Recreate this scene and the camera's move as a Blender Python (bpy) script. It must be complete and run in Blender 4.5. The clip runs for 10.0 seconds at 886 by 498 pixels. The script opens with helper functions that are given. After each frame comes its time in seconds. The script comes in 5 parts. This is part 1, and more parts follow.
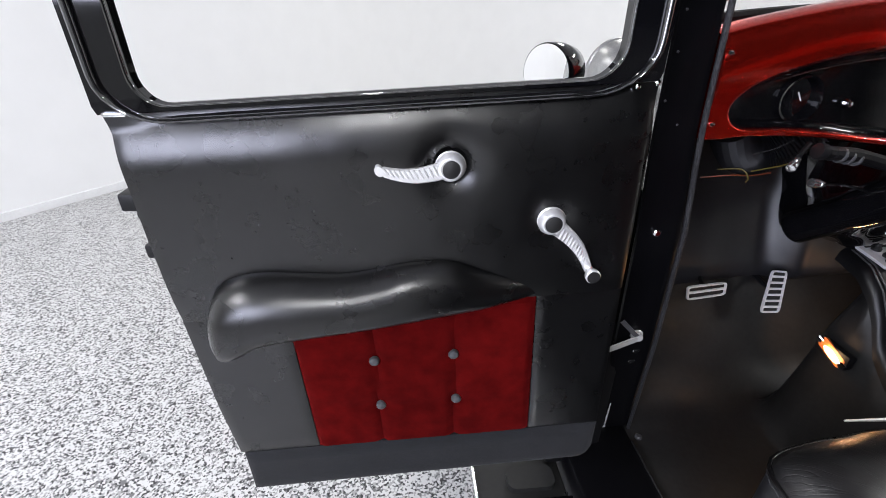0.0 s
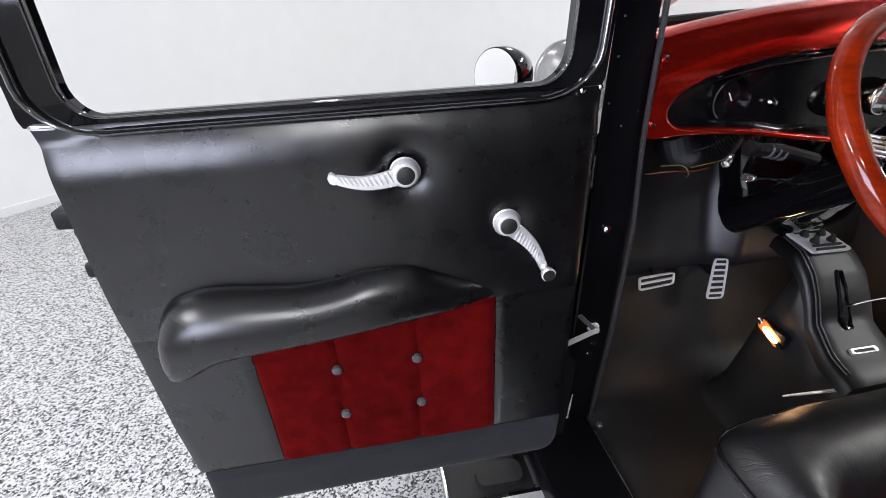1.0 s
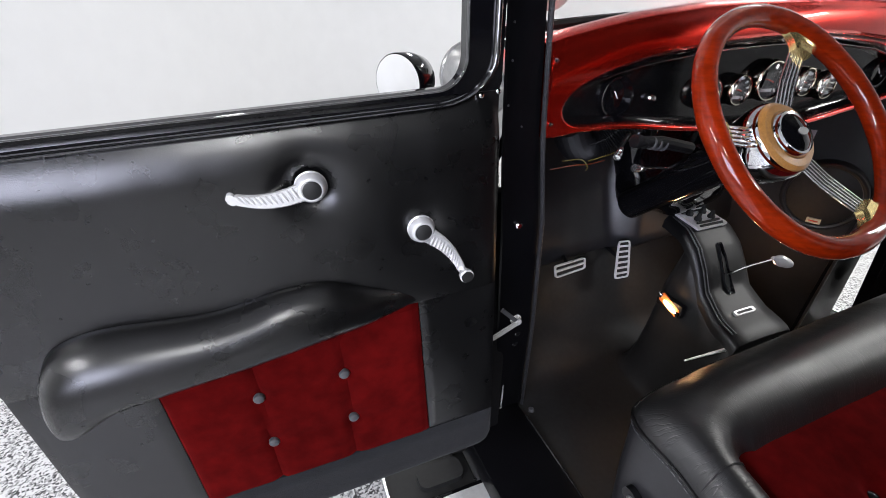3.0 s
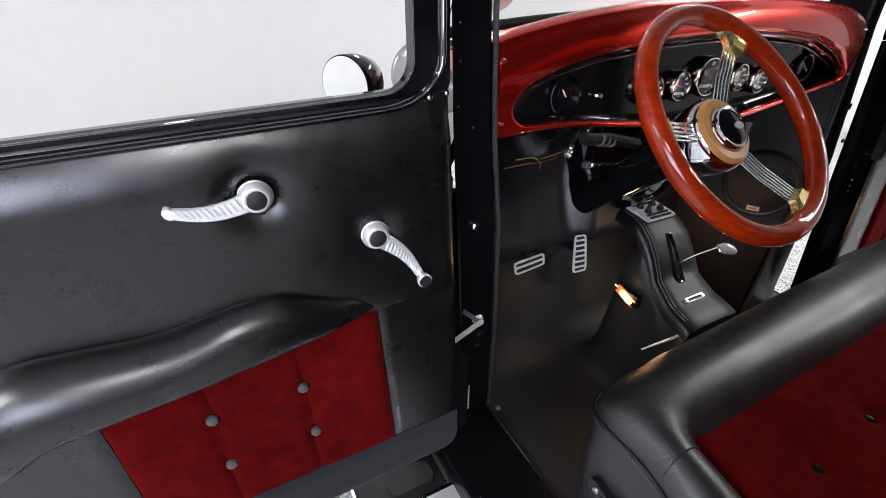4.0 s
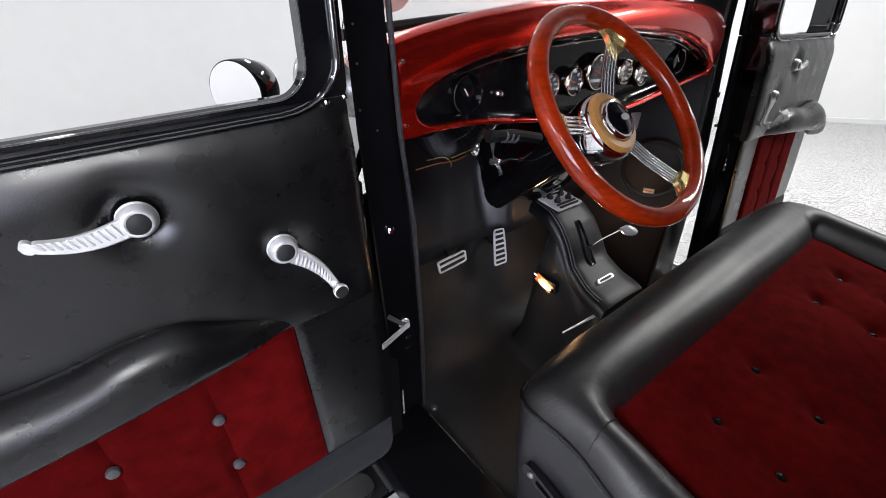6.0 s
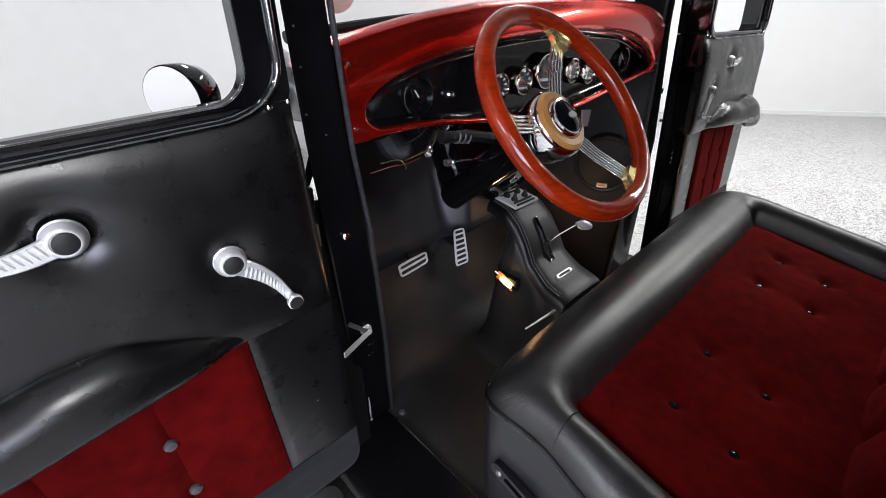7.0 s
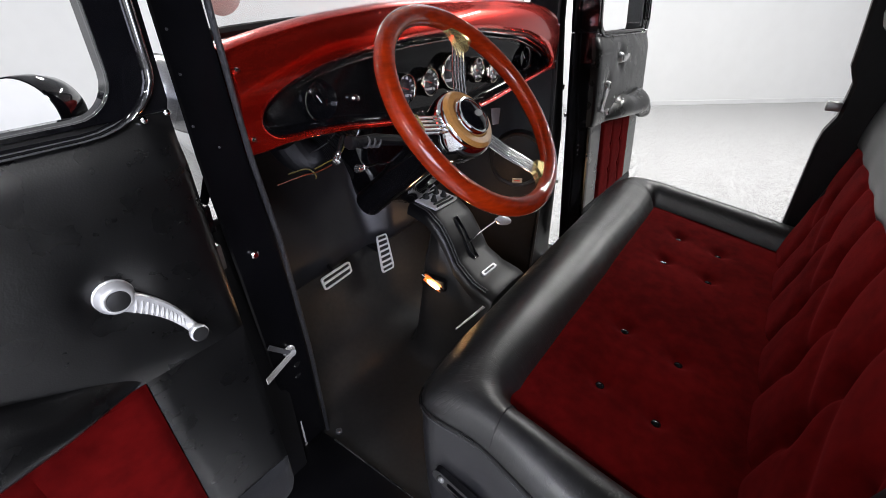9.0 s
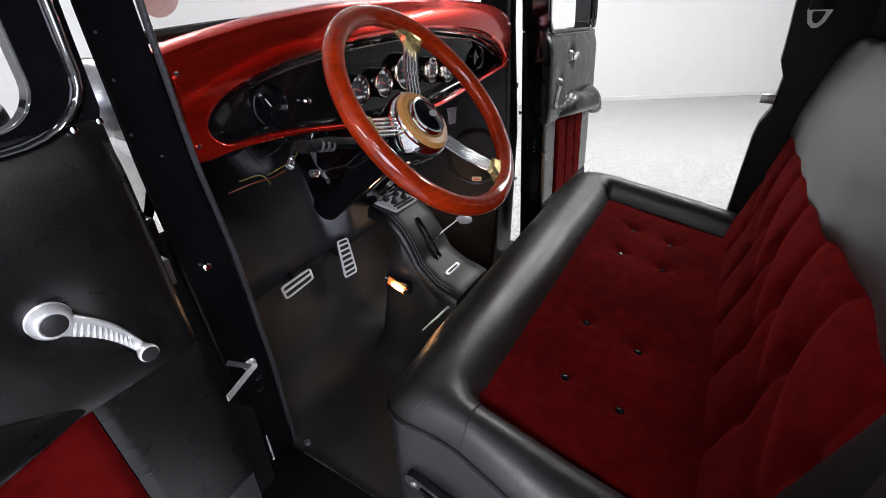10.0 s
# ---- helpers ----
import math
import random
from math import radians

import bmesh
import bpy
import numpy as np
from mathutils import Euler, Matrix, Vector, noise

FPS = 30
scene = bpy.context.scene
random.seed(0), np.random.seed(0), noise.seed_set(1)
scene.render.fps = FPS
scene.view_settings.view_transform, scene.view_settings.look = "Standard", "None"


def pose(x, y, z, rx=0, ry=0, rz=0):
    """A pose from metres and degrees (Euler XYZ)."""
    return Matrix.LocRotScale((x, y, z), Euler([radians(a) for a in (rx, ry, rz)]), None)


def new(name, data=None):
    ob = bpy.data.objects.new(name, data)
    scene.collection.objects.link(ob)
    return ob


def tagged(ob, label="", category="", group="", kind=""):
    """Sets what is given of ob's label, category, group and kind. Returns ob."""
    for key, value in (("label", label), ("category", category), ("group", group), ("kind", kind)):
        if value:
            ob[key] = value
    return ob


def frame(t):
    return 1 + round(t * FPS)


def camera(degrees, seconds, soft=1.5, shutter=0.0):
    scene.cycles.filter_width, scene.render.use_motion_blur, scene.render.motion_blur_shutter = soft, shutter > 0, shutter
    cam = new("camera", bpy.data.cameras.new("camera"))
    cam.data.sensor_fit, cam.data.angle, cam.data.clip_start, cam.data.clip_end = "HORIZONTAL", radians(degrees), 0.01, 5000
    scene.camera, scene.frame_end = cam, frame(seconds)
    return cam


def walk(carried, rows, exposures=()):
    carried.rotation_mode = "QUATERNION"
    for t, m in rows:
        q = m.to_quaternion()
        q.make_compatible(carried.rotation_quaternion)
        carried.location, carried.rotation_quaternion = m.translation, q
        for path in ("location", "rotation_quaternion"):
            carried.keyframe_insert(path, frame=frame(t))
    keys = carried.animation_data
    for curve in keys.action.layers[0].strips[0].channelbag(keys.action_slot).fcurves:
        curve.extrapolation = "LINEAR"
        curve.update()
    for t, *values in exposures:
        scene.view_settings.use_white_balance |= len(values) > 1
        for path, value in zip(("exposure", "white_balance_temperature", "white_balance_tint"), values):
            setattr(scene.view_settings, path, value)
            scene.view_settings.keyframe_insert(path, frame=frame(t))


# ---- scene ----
cam = camera(90.16, 10.0, soft=0.6)
PATH = [
    (0, -0.9968, 0.0000, 1.2200, 61.399, -0.001, -5.320),
    (0.5, -0.9939, 0.0011, 1.2239, 61.220, -0.145, -7.993),
    (1, -0.9906, -0.0000, 1.2280, 61.328, -0.144, -10.763),
    (1.5, -0.9872, -0.0009, 1.2311, 61.327, -0.221, -13.417),
    (2, -0.9845, -0.0003, 1.2335, 61.262, -0.103, -16.148),
    (2.5, -0.9808, 0.0011, 1.2362, 61.222, -0.081, -18.852),
    (4, -0.9597, 0.0115, 1.2400, 61.056, 0.064, -27.037),
    (4.5, -0.9554, 0.0115, 1.2401, 61.060, 0.056, -29.621),
    (5, -0.9505, 0.0103, 1.2399, 61.055, 0.087, -32.374),
    (5.5, -0.9445, 0.0097, 1.2403, 61.066, 0.150, -34.966),
    (7, -0.9242, 0.0062, 1.2401, 61.156, 0.507, -42.956),
    (7.5, -0.9180, 0.0056, 1.2389, 61.217, 0.620, -45.514),
    (8, -0.9108, 0.0053, 1.2373, 61.286, 0.782, -48.144),
    (8.5, -0.9046, 0.0051, 1.2358, 61.350, 0.852, -50.728),
    (9, -0.9002, 0.0045, 1.2348, 61.409, 0.958, -53.472),
    (9.5, -0.8968, 0.0035, 1.2343, 61.411, 1.093, -56.054),
    (10, -0.8929, 0.0024, 1.2348, 61.300, 1.211, -58.805),
]
walk(cam, [(t, pose(*row)) for t, *row in PATH])

# ---- world and light: a white photo studio lit from above ----
world = bpy.data.worlds.new("studio_air")
scene.world = world
world.use_nodes = True
world.node_tree.nodes["Background"].inputs[0].default_value = (0.9, 0.95, 1.0, 1)
world.node_tree.nodes["Background"].inputs[1].default_value = 0.05


def area_lamp(name, x, y, z, w, d, power, turn=0.0, col=(1.0, 0.98, 0.97)):
    lamp = bpy.data.lights.new(name, "AREA")
    lamp.shape, lamp.size, lamp.size_y, lamp.energy, lamp.color = "RECTANGLE", w, d, power, col
    ob = new(name, lamp)
    ob.matrix_world = pose(x, y, z, 0, 0, turn)
    return ob


LAMP_Z = 3.2
LAMPS = [(-1.7, -2.4, 76, 1), (-4.0, -0.7, 105, 1), (-2.8, 1.8, 16, 0), (-1.4, 3.6, 13, 0), (1.0, 4.0, 65, 0), (4.2, -1.6, 110, 0), (2.9, 0.2, 66, 0), (2.8, 2.2, 80, 0), (0.0, -3.2, 70, 0)]
for lx, ly, power, cool in LAMPS:
    area_lamp("studio_lamp", lx, ly, LAMP_Z - 0.07, 0.16, 1.3, power, 0, (0.97, 0.975, 1.0) if cool else (1.0, 0.99, 0.975))

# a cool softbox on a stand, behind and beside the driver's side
# unseen and assumed: it feeds the bluish highlights on leather and trim
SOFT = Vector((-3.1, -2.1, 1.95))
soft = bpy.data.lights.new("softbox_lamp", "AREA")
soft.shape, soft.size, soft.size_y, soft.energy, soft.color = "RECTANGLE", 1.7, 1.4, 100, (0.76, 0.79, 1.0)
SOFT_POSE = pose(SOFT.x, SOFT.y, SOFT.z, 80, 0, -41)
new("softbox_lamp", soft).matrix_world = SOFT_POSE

# ---- materials ----


def material(name, color, rough=0.5, metal=0.0, vary=0.0, vary_scale=8.0, bump=0.0, bump_scale=200.0, coat=0.0, sheen=0.0,
             wrinkle=0.0, wrinkle_scale=14.0, rough_vary=0.0, second=None, spec=0.5, stretch=(1, 1, 1), coords="Object"):
    """A node material: base colour with two scales of variation, fine grain and soft wrinkles in relief."""
    m = bpy.data.materials.new(name)
    m.use_nodes = True
    nt = m.node_tree
    b = nt.nodes["Principled BSDF"]
    b.inputs["Base Color"].default_value = (*color, 1)
    b.inputs["Roughness"].default_value = rough
    b.inputs["Metallic"].default_value = metal
    b.inputs["Specular IOR Level"].default_value = spec
    b.inputs["Coat Weight"].default_value = coat
    b.inputs["Coat Roughness"].default_value = 0.03
    b.inputs["Sheen Weight"].default_value = sheen
    b.inputs["Sheen Roughness"].default_value = 0.4
    tc = nt.nodes.new("ShaderNodeTexCoord")
    mp = nt.nodes.new("ShaderNodeMapping")
    mp.inputs["Scale"].default_value = stretch
    nt.links.new(tc.outputs[coords], mp.inputs["Vector"])

    def noise_node(scale, detail=4.0, distort=0.0):
        n = nt.nodes.new("ShaderNodeTexNoise")
        n.inputs["Scale"].default_value, n.inputs["Detail"].default_value = scale, detail
        n.inputs["Distortion"].default_value = distort
        nt.links.new(mp.outputs[0], n.inputs["Vector"])
        return n

    if vary:
        big, fine = noise_node(vary_scale), noise_node(vary_scale * 9, 6.0)
        add = nt.nodes.new("ShaderNodeMath")
        add.operation = "ADD"
        nt.links.new(big.outputs["Fac"], add.inputs[0])
        nt.links.new(fine.outputs["Fac"], add.inputs[1])
        ramp = nt.nodes.new("ShaderNodeMapRange")
        ramp.inputs["From Min"].default_value, ramp.inputs["From Max"].default_value = 0.7, 1.3
        nt.links.new(add.outputs[0], ramp.inputs["Value"])
        mix = nt.nodes.new("ShaderNodeMix")
        mix.data_type = "RGBA"
        lo = second or tuple(c * (1 - vary) for c in color)
        hi = tuple(min(1.0, c * (1 + vary)) for c in color)
        mix.inputs[6].default_value, mix.inputs[7].default_value = (*lo, 1), (*hi, 1)
        nt.links.new(ramp.outputs[0], mix.inputs["Factor"])
        nt.links.new(mix.outputs[2], b.inputs["Base Color"])
    if rough_vary:
        rn = noise_node(vary_scale * 2.3, 5.0)
        rr = nt.nodes.new("ShaderNodeMapRange")
        rr.inputs["From Min"].default_value, rr.inputs["From Max"].default_value = 0.3, 0.7
        rr.inputs["To Min"].default_value, rr.inputs["To Max"].default_value = max(0.02, rough - rough_vary), min(1.0, rough + rough_vary)
        nt.links.new(rn.outputs["Fac"], rr.inputs["Value"])
        nt.links.new(rr.outputs[0], b.inputs["Roughness"])
    last = None
    if bump:
        v = nt.nodes.new("ShaderNodeTexVoronoi")
        v.inputs["Scale"].default_value = bump_scale
        nt.links.new(mp.outputs[0], v.inputs["Vector"])
        bn = nt.nodes.new("ShaderNodeBump")
        bn.inputs["Strength"].default_value, bn.inputs["Distance"].default_value = bump, 0.0015
        nt.links.new(v.outputs["Distance"], bn.inputs["Height"])
        last = bn
    if wrinkle:
        wn = noise_node(wrinkle_scale, 2.0, 0.5)
        crease = nt.nodes.new("ShaderNodeMath")
        crease.operation = "SUBTRACT"
        crease.inputs[1].default_value = 0.5
        nt.links.new(wn.outputs["Fac"], crease.inputs[0])
        ab = nt.nodes.new("ShaderNodeMath")
        ab.operation = "ABSOLUTE"
        nt.links.new(crease.outputs[0], ab.inputs[0])
        lim = nt.nodes.new("ShaderNodeMath")
        lim.operation = "MINIMUM"
        lim.inputs[1].default_value = 0.030
        nt.links.new(ab.outputs[0], lim.inputs[0])
        b2 = nt.nodes.new("ShaderNodeBump")
        b2.inputs["Strength"].default_value, b2.inputs["Distance"].default_value = wrinkle, 0.03
        nt.links.new(lim.outputs[0], b2.inputs["Height"])
        if last:
            nt.links.new(last.outputs[0], b2.inputs["Normal"])
        last = b2
    if last:
        nt.links.new(last.outputs[0], b.inputs["Normal"])
    return m


def flake_floor(name):
    """Grey and white flake floor: small chips of a few tones under a clear coat."""
    m = bpy.data.materials.new(name)
    m.use_nodes = True
    nt = m.node_tree
    b = nt.nodes["Principled BSDF"]
    tc = nt.nodes.new("ShaderNodeTexCoord")
    wob = nt.nodes.new("ShaderNodeTexNoise")
    wob.inputs["Scale"].default_value = 160.0
    nt.links.new(tc.outputs["Object"], wob.inputs["Vector"])
    mixv = nt.nodes.new("ShaderNodeVectorMath")
    mixv.operation = "MULTIPLY_ADD"
    mixv.inputs[1].default_value = (0.006, 0.006, 0.006)
    nt.links.new(wob.outputs["Color"], mixv.inputs[0])
    nt.links.new(tc.outputs["Object"], mixv.inputs[2])
    vo = nt.nodes.new("ShaderNodeTexVoronoi")
    vo.inputs["Scale"].default_value = FLAKES
    nt.links.new(mixv.outputs[0], vo.inputs["Vector"])
    sep = nt.nodes.new("ShaderNodeSeparateColor")
    nt.links.new(vo.outputs["Color"], sep.inputs[0])
    ramp = nt.nodes.new("ShaderNodeValToRGB")
    ramp.color_ramp.interpolation = "CONSTANT"
    e = ramp.color_ramp.elements
    e[0].position, e[0].color = 0.0, (0.03, 0.03, 0.033, 1)
    e[1].position, e[1].color = 0.16, (0.16, 0.16, 0.164, 1)
    for p, c in ((0.30, 0.36), (0.48, 0.62)):
        k = e.new(p)
        k.color = (c, c, c, 1)
    nt.links.new(sep.outputs[0], ramp.inputs[0])
    nt.links.new(ramp.outputs[0], b.inputs["Base Color"])
    b.inputs["Roughness"].default_value = 0.35
    return m


FLAKES = 175.0
LEATHER = material("black_leather", (0.0036, 0.0036, 0.0038), 0.29, spec=0.65, vary=0.3, bump=0.045, bump_scale=520, rough_vary=0.04, wrinkle=0.012, wrinkle_scale=12)
LEATHER_SEAT = material("creased_leather", (0.013, 0.013, 0.0132), 0.38, spec=0.80, vary=0.25, bump=0.06, bump_scale=480, wrinkle=0.22, wrinkle_scale=52, rough_vary=0.06, stretch=(2.4, 0.26, 1.0), coords="UV")
VELVET = material("red_velvet", (0.082, 0.0026, 0.0027), 0.95, vary=0.34, vary_scale=4, bump=0.10, bump_scale=900, second=(0.050, 0.0014, 0.0015), spec=0.03)
pile = VELVET.node_tree.nodes["Principled BSDF"]
pile.inputs["Sheen Weight"].default_value, pile.inputs["Sheen Roughness"].default_value = 0.12, 0.45
pile.inputs["Sheen Tint"].default_value = (1.0, 0.07, 0.08, 1)
GLOSS_BLACK = material("gloss_black_paint", (0.004, 0.004, 0.005), 0.06, spec=0.35, coat=0.35, vary=0.2, wrinkle=0.0)
PILLAR_BLACK = material("pillar_black_paint", (0.004, 0.004, 0.005), 0.28, spec=0.13, vary=0.2)
PANEL_BLACK = material("gauge_panel_black", (0.005, 0.005, 0.0055), 0.10, spec=0.30, vary=0.2)
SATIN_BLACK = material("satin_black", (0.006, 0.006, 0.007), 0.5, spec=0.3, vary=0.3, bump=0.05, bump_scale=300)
CARPET = material("black_floor_vinyl", (0.0165, 0.0162, 0.0163), 0.48, spec=0.30, vary=0.25, vary_scale=9, bump=0.03, bump_scale=500, rough_vary=0.10, wrinkle=0.03, wrinkle_scale=7)
CONSOLE_LEATHER = material("console_leather", (0.006, 0.006, 0.0066), 0.42, spec=0.5, vary=0.2, bump=0.06, bump_scale=420)
PAD_LEATHER = material("soft_leather", (0.016, 0.016, 0.0185), 0.40, spec=0.8, vary=0.2, bump=0.05, bump_scale=420)
CORD = material("woven_cord", (0.022, 0.022, 0.025), 0.5, spec=0.6, vary=0.4, vary_scale=120, bump=0.5, bump_scale=260)
KICK_CLOTH = material("charcoal_cloth", (0.0075, 0.008, 0.0105), 0.9, vary=0.3, vary_scale=24, bump=0.4, bump_scale=700, sheen=0.05)
RED_PAINT = material("candy_red_paint", (0.74, 0.027, 0.013), 0.24, metal=0.92, vary=0.12, vary_scale=5, coat=1.0)
WOOD = material("varnished_mahogany", (0.29, 0.020, 0.0014), 0.55, spec=0.05, vary=0.2, vary_scale=6, coat=1.0, second=(0.17, 0.0115, 0.0012), stretch=(1, 1, 4))
CHROME = material("chrome", (0.85, 0.85, 0.86), 0.05, metal=1.0, vary=0.03)
ROD = material("chrome_rod", (0.90, 0.90, 0.91), 0.16, metal=0.95, vary=0.03)
ALLOY = material("brushed_alloy", (0.88, 0.88, 0.88), 0.24, metal=0.55, vary=0.03, vary_scale=20)
STEP_ALLOY = material("polished_alloy", (0.92, 0.92, 0.93), 0.22, metal=0.45, vary=0.12, vary_scale=9)
PEDAL_ALLOY = material("pale_pedal_alloy", (0.93, 0.92, 0.91), 0.32, metal=0.12, vary=0.06, vary_scale=40)
GOLD = material("polished_brass", (1.0, 0.78, 0.34), 0.24, metal=0.9, vary=0.06)
GOLD_RING = material("amber_wood_ring", (0.46, 0.22, 0.06), 0.3, vary=0.2, vary_scale=40, coat=0.8)
RUBBER = material("black_rubber", (0.012, 0.012, 0.012), 0.6, vary=0.2)
WHITE_WALL = material("white_studio_paint", (0.755, 0.76, 0.765), 0.85, vary=0.02, vary_scale=0.6)
CEILING_GREY = material("grey_ceiling_paint", (0.55, 0.55, 0.56), 0.8, vary=0.1, vary_scale=0.8)
FLOOR = flake_floor("flake_floor")
DIAL = material("dial_face", (0.012, 0.012, 0.018), 0.35, vary=0.3)
WHITE_MARK = material("white_print", (0.8, 0.8, 0.8), 0.6)
RED_MARK = material("red_print", (0.6, 0.03, 0.02), 0.6)
PAPER = material("pale_blue_tag", (0.80, 0.81, 0.92), 0.8, vary=0.1)
BUTTON = material("dark_grey_button", (0.008, 0.008, 0.009), 0.13, vary=0.1)
YELLOW = material("yellow_wire", (0.11, 0.085, 0.014), 0.5)
ORANGE = material("orange_wire", (0.16, 0.03, 0.01), 0.5)
MIRROR = material("mirror_glass", (0.92, 0.92, 0.92), 0.01, metal=1.0)
GREY_PLASTIC = material("grey_plastic", (0.075, 0.075, 0.08), 0.3, vary=0.1)
RIM_METAL = material("champagne_rim", (1.0, 0.90, 0.74), 0.10, metal=1.0, vary=0.05)
TRIM_BLACK = material("polished_black_trim", (0.010, 0.010, 0.011), 0.08, spec=1.0, coat=1.0, vary=0.1)
STEEL = material("bare_steel", (0.45, 0.45, 0.45), 0.35, metal=0.9, vary=0.2, vary_scale=30)
GLASS = bpy.data.materials.new("clear_glass")
GLASS.use_nodes = True
TRIM_BLACK.node_tree.nodes["Principled BSDF"].inputs["Coat IOR"].default_value = 1.9
g = GLASS.node_tree.nodes["Principled BSDF"]
g.inputs["Transmission Weight"].default_value, g.inputs["Roughness"].default_value, g.inputs["IOR"].default_value = 1.0, 0.0, 1.35
BULB = bpy.data.materials.new("warm_bulb")
BULB.use_nodes = True
g = BULB.node_tree.nodes["Principled BSDF"]
g.inputs["Emission Color"].default_value, g.inputs["Emission Strength"].default_value = (1.0, 0.60, 0.28, 1), 45.0
# orange glow round the courtesy bulb, put into a base colour
HALO_AMBER = material("amber_halo_tint", (0.50, 0.14, 0.04), 0.3, vary=0.2, vary_scale=60)

# ---- building helpers ----
V = Vector


def thing(name, base, label, category, group=""):
    ob = new(name)
    ob.location = base
    ob.empty_display_size = 0.05
    return tagged(ob, label, category, group)


def base_of(ob):
    p = V((0, 0, 0))
    while ob:
        p, ob = p + ob.location, ob.parent
    return p


def part(name, bm, mat, parent=None, label="", base=None, smooth=35):
    """Links a bmesh, given in world metres, as one mesh object under a thing or a part."""
    at = base_of(parent) if parent else V(base or (0, 0, 0))
    bmesh.ops.remove_doubles(bm, verts=bm.verts, dist=1e-6)
    bmesh.ops.recalc_face_normals(bm, faces=bm.faces)
    bmesh.ops.translate(bm, verts=bm.verts, vec=-at)
    me = bpy.data.meshes.new(name)
    bm.to_mesh(me)
    bm.free()
    for m in mat if isinstance(mat, (list, tuple)) else [mat]:
        me.materials.append(m)
    if smooth:
        me.shade_smooth()
        me.set_sharp_from_angle(angle=radians(smooth))
    ob = new(name, me)
    if parent:
        ob.parent = parent
    else:
        ob.location = at
    return tagged(ob, label) if label else ob


def quads(bm, rows, close_u=False, close_v=False, mat=0):
    """Faces over a grid of points."""
    vs = [[bm.verts.new(p) for p in r] for r in rows]
    nu, nv = len(vs), len(vs[0])
    for i in range(nu if close_u else nu - 1):
        for j in range(nv if close_v else nv - 1):
            a, b, c, d = vs[i][j], vs[(i + 1) % nu][j], vs[(i + 1) % nu][(j + 1) % nv], vs[i][(j + 1) % nv]
            try:
                bm.faces.new((a, b, c, d)).material_index = mat
            except ValueError:
                pass
    return vs


def cap(bm, ring, mat=0):
    try:
        bm.faces.new(ring).material_index = mat
    except ValueError:
        pass


def sheet(front, back):
    """A closed solid between two grids of points of the same size."""
    bm = bmesh.new()
    f, b = quads(bm, front), quads(bm, back)
    nu, nv = len(f), len(f[0])
    edge = [(i, 0) for i in range(nu)] + [(nu - 1, j) for j in range(1, nv)] + [(i, nv - 1) for i in range(nu - 2, -1, -1)] + [(0, j) for j in range(nv - 2, 0, -1)]
    for (i, j), (k, l) in zip(edge, edge[1:] + edge[:1]):
        cap(bm, (f[i][j], f[k][l], b[k][l], b[i][j]))
    return bm


def frame_along(pts, closed=False):
    """Side vectors along a path, carried without twist."""
    n = len(pts)
    tan = []
    for i in range(n):
        a, b = (pts[i - 1], pts[(i + 1) % n]) if closed else (pts[max(i - 1, 0)], pts[min(i + 1, n - 1)])
        tan.append((V(b) - V(a)).normalized())
    up = V((0, 0, 1)) if abs(tan[0].z) < 0.9 else V((1, 0, 0))
    out = []
    for t in tan:
        side = t.cross(up).normalized()
        up = side.cross(t).normalized()
        out.append((side, up))
    return out


def tube(bm, pts, radius, n=10, closed=False, flat=1.0, mat=0):
    pts = [V(p) for p in pts]
    rad = radius if isinstance(radius, (list, tuple)) else [radius] * len(pts)
    rows = []
    for p, r, (s, u) in zip(pts, rad, frame_along(pts, closed)):
        rows.append([p + s * (r * math.cos(2 * math.pi * k / n)) + u * (r * flat * math.sin(2 * math.pi * k / n)) for k in range(n)])
    vs = quads(bm, rows, closed, True, mat)
    if not closed:
        cap(bm, vs[0], mat), cap(bm, vs[-1], mat)
    return bm


def axes(axis):
    n = V(axis).normalized()
    e = n.cross(V((0, 0, 1)) if abs(n.z) < 0.9 else V((1, 0, 0))).normalized()
    return e, n.cross(e), n


def lathe(bm, profile, centre, axis, n=24, mat=0):
    """Turns (radius, height) pairs about an axis."""
    e, f, a = axes(axis)
    c = V(centre)
    rows = [[c + a * h + (e * math.cos(2 * math.pi * k / n) + f * math.sin(2 * math.pi * k / n)) * max(r, 1e-5) for k in range(n)] for r, h in profile]
    vs = quads(bm, rows, False, True, mat)
    cap(bm, vs[0], mat), cap(bm, vs[-1], mat)
    return bm


def block(bm, lo, hi, bevel=0.0, turn=None, mat=0):
    """A box between two corners, with rounded edges."""
    r = bmesh.ops.create_cube(bm, size=1.0)
    lo, hi = V(lo), V(hi)
    m = Matrix.Translation((lo + hi) / 2) @ (turn or Matrix.Identity(4)) @ Matrix.Diagonal((*(hi - lo), 1))
    bmesh.ops.transform(bm, matrix=m, verts=r["verts"])
    for f in {f for v in r["verts"] for f in v.link_faces}:
        f.material_index = mat
    if bevel:
        ed = list({e for v in r["verts"] for e in v.link_edges})
        bmesh.ops.bevel(bm, geom=ed, offset=bevel, segments=2, profile=0.5, affect="EDGES")
    return bm


def rounded(u0, v0, u1, v1, r, n=6):
    """Corner points of a rounded rectangle, anticlockwise."""
    out = []
    for cu, cv, a0 in ((u1 - r, v1 - r, 0), (u0 + r, v1 - r, 90), (u0 + r, v0 + r, 180), (u1 - r, v0 + r, 270)):
        for k in range(n + 1):
            a = radians(a0 + 90 * k / n)
            out.append((cu + r * math.cos(a), cv + r * math.sin(a)))
    return out


